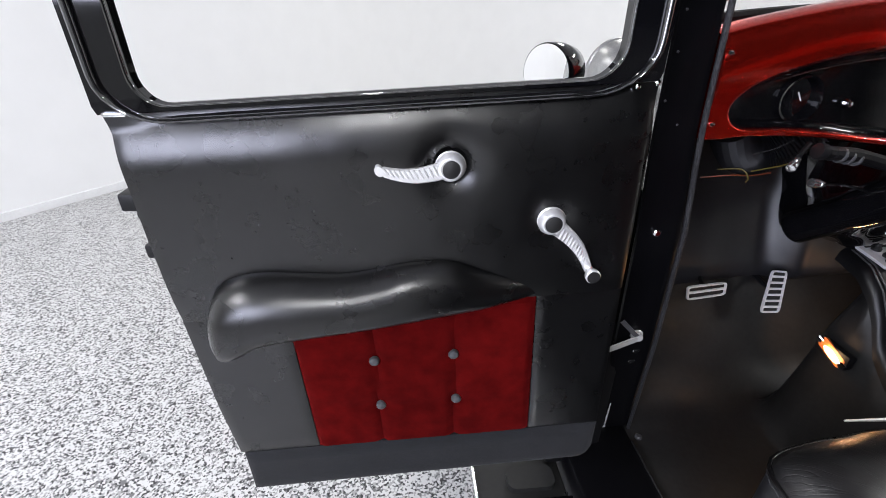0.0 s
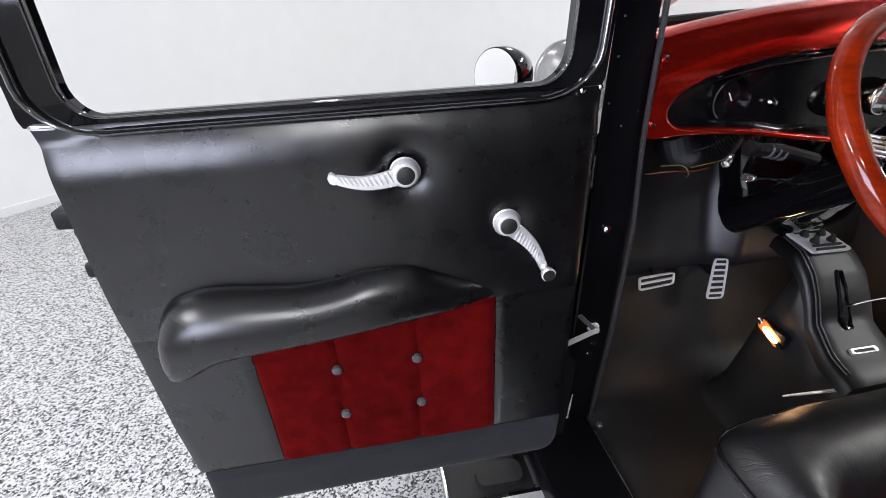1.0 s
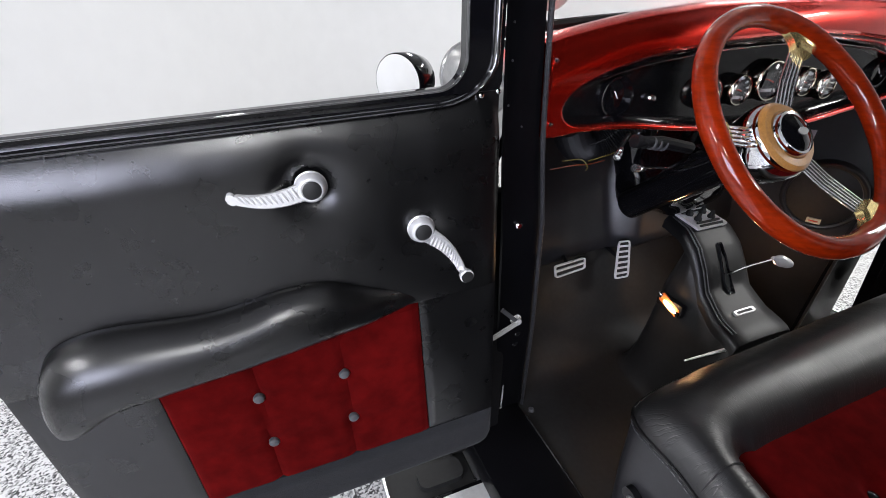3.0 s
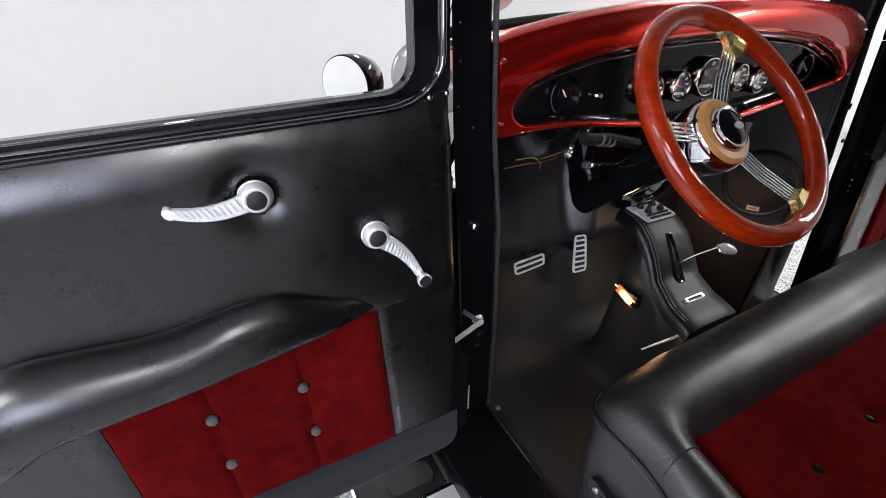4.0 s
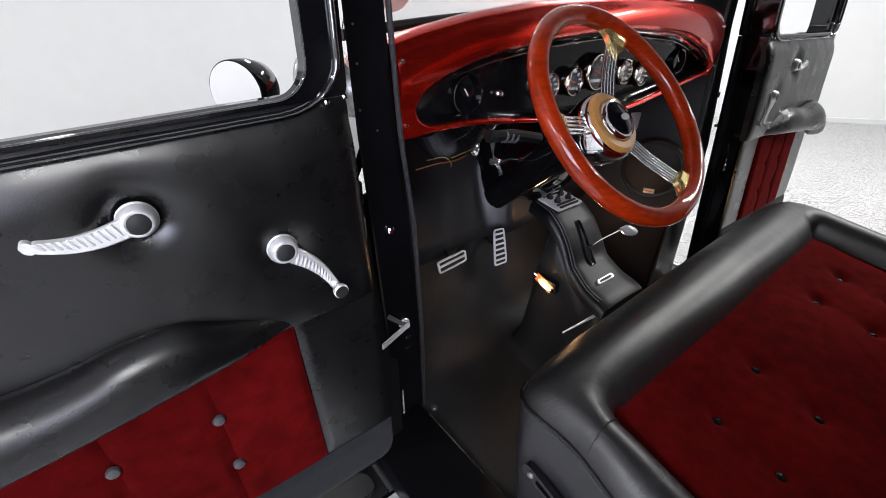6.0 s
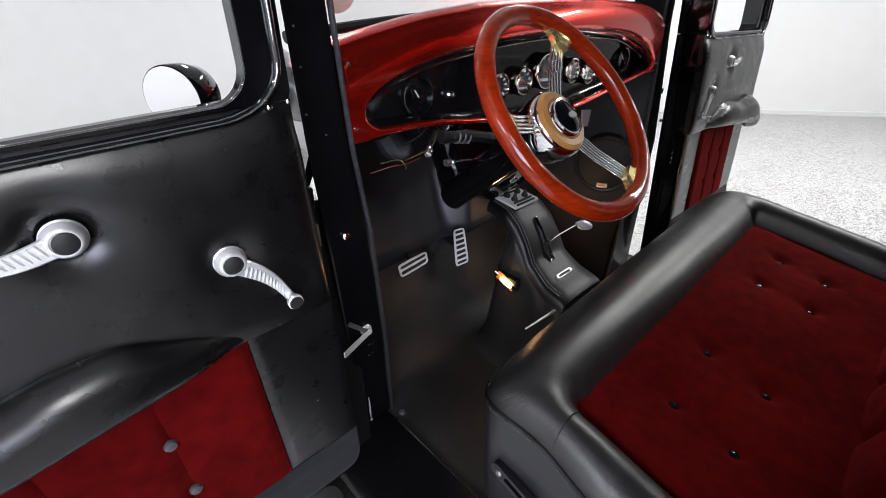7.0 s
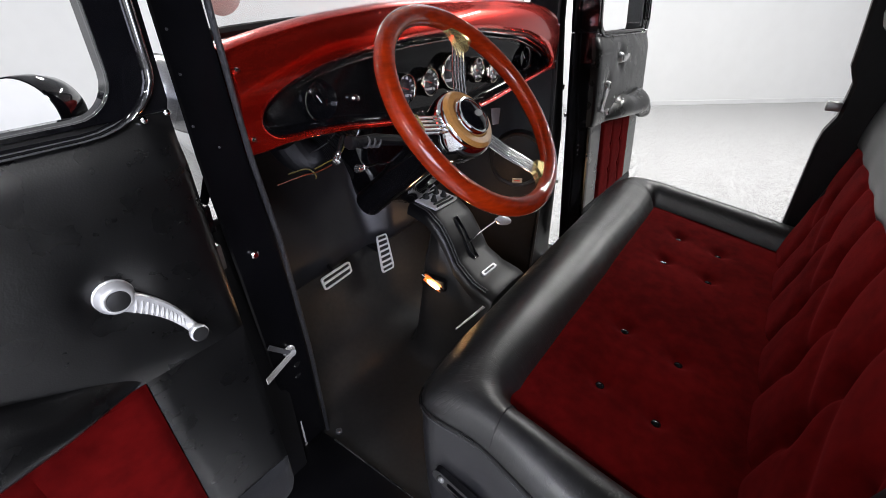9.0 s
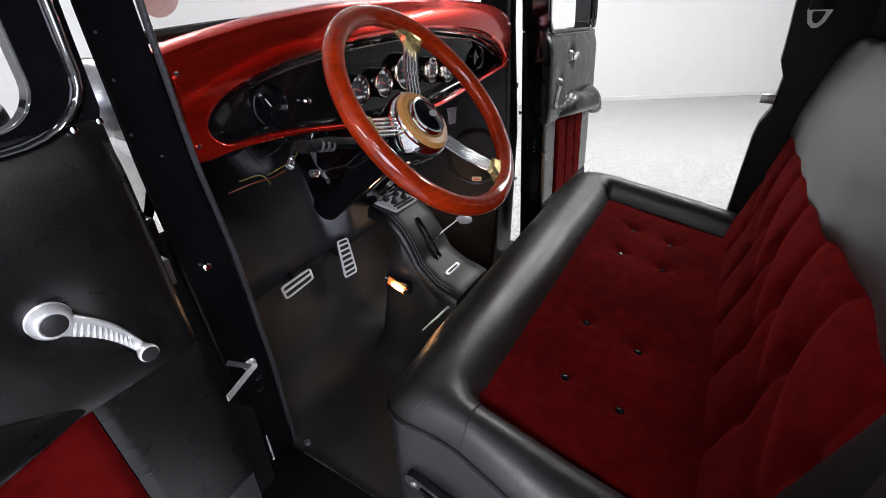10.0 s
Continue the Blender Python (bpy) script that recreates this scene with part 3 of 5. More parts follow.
    for j in range(NV + 1):
        t = j / NV
        f, b = [], []
        for i in range(NU + 1):
            s = i / NU
            vm = 0.83 + 0.28 * t
            u = door_hinge(vm) + (door_free(vm) - 0.007 * (1 - t ** 8) - door_hinge(vm)) * s
            v = v_split(u) * (1 - t) + v_top(u) * t
            fall = max(0.0, 0.072 - (v_top(u) - v))
            w = 0.004 + 0.014 * dome(s, 1.025 - s, 0.05) * dome(t + 0.04, 1.0, 0.30) - fall ** 2 / 0.22
            w = max(w, -0.003 + 0.001 * t + 0.0065 * ease((s - 0.86) / 0.12))
            for hu, hv, depth in ((0.260, 1.043, 0.019), (0.120, 0.968, 0.009)):
                w -= depth * math.exp(-((u - hu) ** 2 + (v - hv) ** 2) / (2 * 0.022 ** 2))
            w += 0.0007 * noise.noise((u * 9, v * 7, 3.1)) + 0.0003 * noise.noise((u * 30, v * 22, 7.7))
            f.append(put(u, v, w)), b.append(put(u, v, -0.013))
        front.append(f), back.append(b)
    part("upper_panel", sheet(front, back), LEATHER, door, "padded black leather upper door panel")

    def flat_panel(name, mat, ua, ub, va, vb, puff, label, soft=0.06, tufts=(), grain=0.0):
        front, back = [], []
        n1, n2 = (48, 36) if tufts else (16, 20)
        for j in range(n2 + 1):
            t = j / n2
            f, b = [], []
            for i in range(n1 + 1):
                s = i / n1
                vm = va(0.3) + (vb(0.3) - va(0.3)) * t
                u = ua(vm) + (ub(vm) - ua(vm)) * s
                v = va(u) * (1 - t) + vb(u) * t
                w = 0.003 + puff * dome(s, 1 - s, soft) * dome(t, 1 - t, soft)
                for hu, hv in tufts:
                    w -= 0.006 * math.exp(-((u - hu) ** 2 + (v - hv) ** 2) / (2 * 0.012 ** 2))
                    w -= 0.0042 * math.exp(-((u - hu) / 0.0050) ** 2) + 0.0012 * math.exp(-((v - hv) / 0.0055) ** 2)
                w += grain * noise.noise((u * 25, v * 25, 1.3))
                f.append(put(u, v, w)), b.append(put(u, v, -0.004))
            front.append(f), back.append(b)
        return part(name, sheet(front, back), mat, door, label)

    seam_a = lambda v: 0.113 + (v - 0.532) * 0.044
    seam_b = lambda v: 0.500 + (v - 0.497) * 0.041
    gap = 0.0012
    flat_panel("lower_panel", LEATHER, door_hinge, lambda v: seam_a(v) - gap, lambda u: v_kick(u) + gap, lambda u: v_split(u) - gap, 0.003, "black leather lower door panel", 0.08)
    flat_panel("lower_panel", LEATHER, lambda v: seam_b(v) + gap, door_free, lambda u: v_kick(u) + gap, lambda u: v_split(u) - gap, 0.003, "black leather lower door panel", 0.08)
    dots = [(0.384, 0.708), (0.253, 0.719), (0.379, 0.606), (0.247, 0.617)]
    flat_panel("velvet_insert", VELVET, seam_a, seam_b, lambda u: v_kick(u) + gap, lambda u: v_split(u) - gap, 0.011, "tufted dark red velvet insert", 0.05, dots, 0.0008)
    for u, v in dots:
        bm = bmesh.new()
        lathe(bm, [(0.0088, -0.003), (0.0088, 0.001), (0.0075, 0.0035), (0.004, 0.0052), (0.0, 0.0057)], put(u, v, 0.008), nor, 16)
        part("button", bm, GREY_PLASTIC if side < 0 else VELVET, door, "grey upholstery button" if side < 0 else "velvet covered button")
    # cloth kick strip along the lower edge
    front, back = [], []
    for j in range(9):
        t = j / 8
        f, b = [], []
        for i in range(81):
            s = i / 80
            u = -0.017 + (0.644 + 0.017) * s
            corner = 0.03 * (1 - math.sqrt(max(0.0, 1 - max(0.0, 1 - (u + 0.017) / 0.03) ** 2)))
            v = (v_low(u) + corner) * (1 - t) + (v_kick(u) - gap) * t
            w = 0.003 + 0.006 * dome(s, 1 - s, 0.03) * dome(t, 1 - t, 0.12)
            f.append(put(u, v, w)), b.append(put(u, v, -0.003))
        front.append(f), back.append(b)
    part("kick_strip", sheet(front, back), KICK_CLOTH, door, "charcoal cloth kick strip")
    # armrest
    rows = []
    NS = 44
    for i in range(NS + 1):
        u = 0.120 + (0.6215 - 0.120) * i / NS
        hi, lo, out = curve(ARM_TOP, u), curve(ARM_LOW, u), curve(ARM_OUT, u)
        mid_v, half = (hi + lo) / 2, (hi - lo) / 2
        r = []
        for k in range(17):
            a = -math.pi / 2 + math.pi * k / 16
            ca, sa = math.cos(a), math.sin(a)
            r.append(put(u, mid_v + half * math.copysign(abs(sa) ** 0.8, sa), 0.004 + out * max(0.0, ca) ** 0.7 * (1 - 0.24 * sa)))
        rows.append(r)
    bm = bmesh.new()
    vs = quads(bm, rows)
    cap(bm, vs[-1]), cap(bm, vs[0])
    for a, b in zip(vs, vs[1:]):
        cap(bm, (a[0], a[-1], b[-1], b[0]))
    bmesh.ops.smooth_vert(bm, verts=bm.verts, factor=0.5, use_axis_x=True, use_axis_y=True, use_axis_z=True)
    part("armrest", bm, LEATHER, door, "padded black leather armrest", smooth=60)

    def lever(name, hub, tip, bow, label, knob):
        lift = 0.007 if knob else 0.006
        (u0, v0), (u1, v1) = hub, tip
        d = V((u1 - u0, v1 - v0))
        ln = d.length
        d, p = d / ln, V((-d.y, d.x)) / ln
        bm = bmesh.new()
        lathe(bm, [(0.0205, 0.001), (0.0205, 0.0035), (0.0190, 0.0045), (0.0188, 0.0060), (0.0196, 0.0068), (0.0192, 0.0085), (0.0170, 0.0135), (0.0150, 0.0165), (0.0138, 0.0172), (0.0122, 0.0172), (0.0120, 0.0150)], put(u0 + 0.001, v0 + 0.001, 0.002 + lift), nor, 36)
        lathe(bm, [(0.0195, -0.004), (0.0195, 0.003)], put(u0 + 0.001, v0 + 0.001, 0.0), nor, 36) if knob else None
        rows = []
        N = 64
        top, low = [], []
        for i in range(N + 1):
            t = i / N
            c = V((u0, v0)) + d * (ln * (0.06 + 0.94 * t)) + p * (bow * math.sin(math.pi * t))
            half = 0.0125 * (1 - t) + 0.0062 * t
            if not knob and t > 0.86:
                half = max(half * (1 - ease((t - 0.86) / 0.1)), 0.0080 * math.sqrt(max(0.0, 1 - ((t - 0.935) / 0.065) ** 2)), 0.0008)
            elif t > 0.93:
                half = 0.0072 * math.sqrt(max(0.02, 1 - ((t - 0.93) / 0.07) ** 2))
            w = 0.0195 + 0.001 * t if not knob else 0.0195 + 0.002 * t
            rows.append([put(*(c + p * half * a), w + b) for a, b in ((-1, -0.004), (-1, 0.001), (-0.82, 0.0032), (0.82, 0.0032), (1, 0.001), (1, -0.004), (0.8, -0.005), (-0.8, -0.005))])
        vs = quads(bm, rows, False, True)
        cap(bm, vs[0]), cap(bm, vs[-1])
        body = part(name, bm, ALLOY, door, label)
        for k in range(11):
            t = 0.16 + 0.68 * k / 10
            c = V((u0, v0)) + d * (ln * (0.06 + 0.94 * t)) + p * (bow * math.sin(math.pi * t))
            half = (0.0125 * (1 - t) + 0.0062 * t)
            w = (0.0195 + 0.001 * t if not knob else 0.0195 + 0.002 * t) + 0.0026
            bm = bmesh.new()
            q = c - p * half * 0.25 * math.copysign(1, bow)
            tube(bm, [put(*(q + p * half * 0.60 + d * 0.0034), w), put(*q, w + 0.0004), put(*(q - p * half * 0.60 - d * 0.0034), w)], [0.0016, 0.0023, 0.0014], 8)
            part("grip_rib", bm, ALLOY, door)
        bm = bmesh.new()
        lathe(bm, [(0.0119, 0.012), (0.0119, 0.0165), (0.0095, 0.0180), (0.0, 0.0186)], put(u0, v0, 0.002 + lift), nor, 24)
        part("lever_cap", bm, RUBBER, door, "black centre cap")
        if knob:
            c = put(u1, v1, 0.016)
            bm = bmesh.new()
            lathe(bm, [(0.0065, 0.0), (0.0065, 0.008), (0.005, 0.012), (0.0055, 0.015), (0.0095, 0.019), (0.0108, 0.024), (0.0108, 0.028), (0.0092, 0.0295)], c, nor, 20)
            part("knob", bm, ALLOY, door, "bright turned winder knob")
            bm = bmesh.new()
            lathe(bm, [(0.0090, 0.0285), (0.0090, 0.0310), (0.0, 0.0315)], c, nor, 20)
            part("knob_cap", bm, RUBBER, door, "black knob face")
        return body

    lever("inside_handle", (0.2595, 1.0390), (0.358, 1.0400), -0.009, "polished ribbed inside door handle", False)
    lever("window_crank", (0.119, 0.9600), (0.060, 0.888), -0.007, "polished ribbed window crank", True)
    # small screws in the hinge edge
    for v in (0.742, 0.758, 0.776) if side > 0 else ():
        bm = bmesh.new()
        lathe(bm, [(0.0035, -0.002), (0.0035, 0.002), (0.001, 0.0035)], put(door_hinge(v), v, -0.035), put(0, 0, 0) - put(1, 0, 0), 10)
        part("hinge_screw", bm, CHROME, door)
    # latch blocks on the free edge
    for v0, v1, d in ((0.974, 1.000, 0.030), (0.962, 0.974, 0.013), (0.934, 0.957, 0.011), (0.922, 0.934, 0.012), (0.900, 0.922, 0.021)):
        bm = bmesh.new()
        vm = (v0 + v1) / 2
        u = door_free(vm)
        ps = [put(uu, vv, ww) for uu in (u - 0.005, u + d) for vv in (v0, v1) for ww in (-0.05, -0.008)]
        block(bm, [min(p[k] for p in ps) for k in range(3)], [max(p[k] for p in ps) for k in range(3)], 0.004)
        part("latch", bm, STEEL if d == 0.011 else SATIN_BLACK, door)
    return door


build_door(-1, "open black leather car door with red velvet insert and polished handles")
build_door(1, "open black leather car door with red velvet, beyond the seat")

# ---- dashboard ----
DASH = thing("dashboard", (0.0, 0.70, 1.02), "glossy candy red dashboard with black gauge recess", "dashboard")
LENS_LOW = [(-0.536, 1.091), (-0.5335, 1.083), (-0.528, 1.076), (-0.517, 1.0695), (-0.500, 1.0665), (-0.430, 1.065), (-0.360, 1.059), (-0.290, 1.050), (-0.150, 1.036), (0.0, 1.029), (0.087, 1.031), (0.284, 1.052), (0.457, 1.068), (0.495, 1.071), (0.508, 1.076), (0.513, 1.084)]
LENS_TOP = [(-0.536, 1.097), (-0.5335, 1.104), (-0.526, 1.113), (-0.511, 1.124), (-0.483, 1.137), (-0.424, 1.154), (-0.360, 1.167), (-0.305, 1.174), (-0.200, 1.185), (0.0, 1.192), (0.090, 1.190), (0.243, 1.177), (0.311, 1.168), (0.404, 1.143), (0.450, 1.128), (0.496, 1.104), (0.508, 1.096), (0.513, 1.089)]
DASH_L, DASH_R, LENS_L, LENS_R = -0.568, 0.536, -0.536, 0.513


def dash_set(x):
    return 0.030 * max(0.0, x / 0.536) ** 1.5


TOP_LINE = [(-0.570, 1.195), (-0.526, 1.206), (-0.459, 1.219), (-0.393, 1.230), (-0.324, 1.238), (-0.238, 1.246), (0.0, 1.254), (0.182, 1.254), (0.350, 1.248), (0.450, 1.240), (0.540, 1.224)]


def dash_top(x):
    return curve(TOP_LINE, x)


def dash_bottom(x):
    return curve([p for p in LENS_LOW if -0.501 < p[0] < 0.47], x) - 0.0075 - 0.004 * ease((-0.50 - x) / 0.05)


def dash_loops(n=72, m=10):
    """The lens opening and the outline of the dash, point by point, with the share of each point in the top roll."""
    lens, rim, roll = [], [], []
    for i in range(n + 1):
        c = (1 - math.cos(math.pi * i / n)) / 2
        x, o = LENS_R + (LENS_L - LENS_R) * c, DASH_R + (DASH_L - DASH_R) * (i / n)
        lens.append(V((x, curve(LENS_TOP, x)))), rim.append(V((o, dash_top(o) - 0.012))), roll.append(1.0)
    for i in range(1, m):
        t = i / m
        lens.append(lens[n].lerp(V((LENS_L, curve(LENS_LOW, LENS_L))), t)), roll.append(1 - t)
        rim.append(V((DASH_L, dash_top(DASH_L) - 0.012 + (dash_bottom(DASH_L) - dash_top(DASH_L) + 0.012) * t)))
    for i in range(n + 1):
        c = (1 - math.cos(math.pi * i / n)) / 2
        x, o = LENS_L + (LENS_R - LENS_L) * c, DASH_L + (DASH_R - DASH_L) * (i / n * 0.4 + c * 0.6)
        lens.append(V((x, curve(LENS_LOW, x)))), rim.append(V((o, dash_bottom(o)))), roll.append(0.0)
    low, high = lens[-1].copy(), lens[0].copy()
    for i in range(1, m):
        t = i / m
        lens.append(low.lerp(high, t)), roll.append(t)
        rim.append(V((DASH_R, dash_bottom(DASH_R) + (dash_top(DASH_R) - 0.012 - dash_bottom(DASH_R)) * t)))
    k = len(lens)
    for _ in range(4):
        near = [min(abs(p.x - LENS_L), abs(p.x - LENS_R)) for p in lens]
        lens = [p if d > 0.02 else p * 0.5 + (lens[i - 1] + lens[(i + 1) % k]) * 0.25 for i, (p, d) in enumerate(zip(lens, near))]
    return lens, rim, roll


LENS, RIM, ROLLED = dash_loops()
OUTWARD = []
for i in range(len(LENS)):
    t = (LENS[(i + 1) % len(LENS)] - LENS[i - 1]).normalized()
    OUTWARD.append(V((t.y, -t.x)))


def lens_ring(off, y):
    """The lens outline moved out by a distance, at a depth."""
    out = []
    for p, n in zip(LENS, OUTWARD):
        q = p + n * (off * (0.30 + 0.70 * max(0.0, n.y, -n.x * 0.9)) if off < 0 else off)
        out.append((q.x, y + dash_set(q.x), q.y))
    return out


cols = []
for p, n, o, w in zip(LENS, OUTWARD, RIM, ROLLED):
    gap = (o - p).length
    lip = min(0.0035, gap * 0.3)
    col = [(p.x, 0.626, p.y), (p.x, 0.606, p.y)]
    for a in (25, 55, 90):
        q = p + n * lip * (1 - math.cos(radians(a)))
        col.append((q.x, 0.606 - 0.010 * math.sin(radians(a)), q.y))
    start = p + n * lip
    for k in range(1, 13):
        t = k / 12
        q = start.lerp(o, t)
        up = min(1.0, max(0.0, (q.y - 1.09) / (dash_top(q.x) - 0.012 - 1.09)))
        col.append((q.x, 0.596 - 0.006 * math.sin(math.pi * up) ** 2 + 0.016 * up ** 8, q.y))
    y0 = col[-1][1]
    for k in range(1, 7):
        a = math.pi / 2 * k / 6
        d = 0.006 + 0.026 * w
        col.append((o.x, y0 + d * (1 - math.cos(a)), o.y + (0.012 * w - 0.003 * (1 - w)) * math.sin(a)))
    z1 = col[-1][2]
    for f, y, dz in ((1.0, 0.70, -0.010), (0.99, 0.76, -0.026), (0.98, 0.80, -0.04)):
        col.append((o.x * (1 + (f - 1) * w), y0 + 0.03 + (y - y0 - 0.03) * max(w, 0.12), z1 + dz * w + 0.010 * (1 - w)))
    cols.append([(a, b + dash_set(a), c) for a, b, c in col])
bm = bmesh.new()
quads(bm, cols, True, False)
shell = part("dash_shell", bm, RED_PAINT, DASH, "candy red painted dash shell", smooth=50)
wall = shell.modifiers.new("thickness", "SOLIDIFY")
wall.thickness, wall.offset = 0.003, -1
# recessed gauge panel in a wide gloss black bezel
bm = bmesh.new()
vs = quads(bm, [lens_ring(o, y) for o, y in ((0.002, 0.622), (-0.0005, 0.608), (-0.004, 0.607), (-0.010, 0.613), (-0.0150, 0.622), (-0.0165, 0.6225), (-0.0180, 0.624), (-0.0190, 0.642))], False, True)
part("panel_bezel", bm, GLOSS_BLACK, DASH, "wide polished black bezel")
bm = bmesh.new()
vs = quads(bm, [lens_ring(-0.017, 0.646), lens_ring(-0.0185, 0.641)], False, True)
cap(bm, vs[-1])
part("gauge_panel", bm, PANEL_BLACK, DASH, "gloss black recessed gauge panel")


def gauge(x, z, r):
    y = 0.642 + dash_set(x)
    c, out = (x, y, z), (0, -1, 0)
    bm = bmesh.new()
    lathe(bm, [(r * 1.02, 0.0), (r * 1.04, 0.005), (r * 1.03, 0.010), (r * 1.0, 0.0135), (r * 0.955, 0.0155), (r * 0.91, 0.0150), (r * 0.87, 0.0125), (r * 0.85, 0.006)], c, out, 32)
    body = part("gauge", bm, RIM_METAL, DASH, "bright rimmed round gauge")
    bm = bmesh.new()
    lathe(bm, [(r * 0.85, 0.003), (r * 0.85, 0.006), (0.0, 0.0062)], c, out, 32)
    part("dial", bm, DIAL, body, "dark blue-grey dial")
    bm = bmesh.new()
    for k in range(11):
        a = radians(225 - 27 * k)
        p, q = r * 0.55, r * 0.74
        tube(bm, [(x + p * math.cos(a), y - 0.0068, z + p * math.sin(a)), (x + q * math.cos(a), y - 0.0068, z + q * math.sin(a))], 0.0014 if k % 2 == 0 else 0.0009, 5)
    block(bm, (x - r * 0.3, y - 0.0070, z - r * 0.5), (x + r * 0.3, y - 0.0064, z - r * 0.36))
    part("dial_marks", bm, WHITE_MARK, body)
    bm = bmesh.new()
    a = radians(160)
    tube(bm, [(x - 0.2 * r * math.cos(a), y - 0.0085, z - 0.2 * r * math.sin(a)), (x + 0.66 * r * math.cos(a), y - 0.0085, z + 0.66 * r * math.sin(a))], [0.0012, 0.0006], 6)
    part("needle", bm, RED_MARK, body)
    bm = bmesh.new()
    lathe(bm, [(r * 0.88, 0.011), (r * 0.7, 0.0155), (r * 0.5, 0.0182), (r * 0.25, 0.0197), (0.0, 0.0203)], c, out, 28)
    part("gauge_glass", bm, GLASS, body).visible_shadow = False


for x, z, r in ((-0.185, 1.092, 0.029), (-0.106, 1.095, 0.029), (-0.024, 1.108, 0.039), (0.085, 1.100, 0.029), (0.166, 1.089, 0.029)):
    gauge(x, z, r)
for x, z, r in ((-0.402, 1.100, 0.034), (0.372, 1.103, 0.031)):
    bm = bmesh.new()
    lathe(bm, [(r * 1.06, -0.002), (r * 1.06, 0.004), (r, 0.009), (r * 0.90, 0.008), (r * 0.84, -0.014), (r * 0.5, -0.022), (0.0, -0.022)], (x, 0.640 + dash_set(x), z), (0, -1, 0), 32)
    vent = part("air_vent", bm, GLOSS_BLACK, DASH, "round gloss black air vent")
    bm = bmesh.new()
    tube(bm, [(x - 0.004, 0.637 + dash_set(x), z + 0.010), (x + 0.002, 0.634 + dash_set(x), z - 0.002)], 0.0010, 6)
    part("vane", bm, ALLOY, vent, "small bright vane tab")
bm = bmesh.new()
lathe(bm, [(0.007, 0), (0.007, 0.003), (0.004, 0.006), (0.004, 0.010), (0.002, 0.011)], (-0.318, 0.642, 1.092), (0, -1, 0), 16)
part("ignition_switch", bm, CHROME, DASH, "small chrome switch")
for x, z in ((-0.562, 1.168), (-0.560, 1.076), (0.528, 1.185), (0.528, 1.082)):
    bm = bmesh.new()
    lathe(bm, [(0.0036, 0.0), (0.0036, 0.003), (0.0022, 0.005), (0.0, 0.0055)], (x, 0.595 + dash_set(x), z), (0, -1, 0), 14)
    part("dash_screw", bm, CHROME, DASH)

for x, y, z in ((-0.020, 0.6265, 1.236), (-0.020, 0.6095, 1.221)):
    bm = bmesh.new()
    lathe(bm, [(0.0062, -0.003), (0.0062, 0.002), (0.0045, 0.005), (0.0, 0.0062)], (x, y, z), (0, -0.8, 0.6), 16)
    part("dash_stud", bm, CHROME, DASH, "small chrome stud")
for x, z in ((-0.633, 1.219), (-0.632, 1.170), (-0.634, 1.108), (-0.608, 1.075)):
    bm = bmesh.new()
    lathe(bm, [(0.0017, -0.003), (0.0017, 0.0008), (0.0008, 0.0012), (0.0, 0.0012)], (x, pillar_section(z, -1)[2], z), (0, -1, 0), 10)
    part("pillar_screw", bm, GREY_PLASTIC, CAR, "tiny bare screw head")

# windscreen, its lower rail and a small sticker on the glass
bm = bmesh.new()
front = [[(x, 0.79 - 0.28 * t, 1.235 - 0.10 * x * x * (1 - t) + 0.42 * t) for t in (0, 0.5, 1)] for x in (-0.555, -0.3, 0.0, 0.3, 0.555)]
part("windscreen", sheet(front, [[(a, b + 0.005, c) for a, b, c in r] for r in front]), GLASS, CAR, "clear windscreen glass").visible_shadow = False
bm = bmesh.new()
tube(bm, [(-0.555 + 1.11 * i / 20, 0.797, 1.226 - 0.10 * (-0.555 + 1.11 * i / 20) ** 2) for i in range(21)], 0.010, 8)
part("windscreen_rail", bm, SATIN_BLACK, CAR)
bm = bmesh.new()
lathe(bm, [(0.028, 0.0), (0.028, 0.0006), (0.0, 0.0006)], (-0.455, 0.772, 1.254), (0, -0.83, -0.55), 20)
tagged(part("round_sticker", bm, material("faded_pink_sticker", (0.90, 0.80, 0.73), 0.6, vary=0.1, vary_scale=60), base=(-0.455, 0.772, 1.254)), "faded pink round sticker on the windscreen", "sticker")

# ---- steering wheel ----
WC, WN = V((-0.2812, 0.3979, 1.0923)), V((0.0391, -0.785, 0.661)).normalized()
WX = V((1.0, 0.0498, 0.0)).normalized()
WY = WN.cross(WX)
if WY.z < 0:
    WY = -WY


def on_wheel(r, deg, h=0.0):
    a = radians(deg)
    return WC + (WX * math.cos(a) + WY * math.sin(a)) * r + WN * h


WHEEL = thing("steering_wheel", tuple(WC - WN * 0.06), "varnished wooden three-spoke steering wheel with chrome rods and brass clamps", "steering wheel")
bm = bmesh.new()
NR, NT = 96, 18
rows = []
for i in range(NR):
    d = 360 * i / NR
    rows.append([on_wheel(0.1745 + 0.0158 * math.cos(2 * math.pi * k / NT), d, 0.0150 * math.sin(2 * math.pi * k / NT) + 0.0004 * math.sin(radians(d * 14)) * max(0, -math.sin(2 * math.pi * k / NT))) for k in range(NT)])
quads(bm, rows, True, True)
part("rim", bm, WOOD, WHEEL, "glossy red-brown mahogany rim")
HUB = -0.030
WH = WC - WX * 0.011 - WY * 0.006 - WN * 0.012
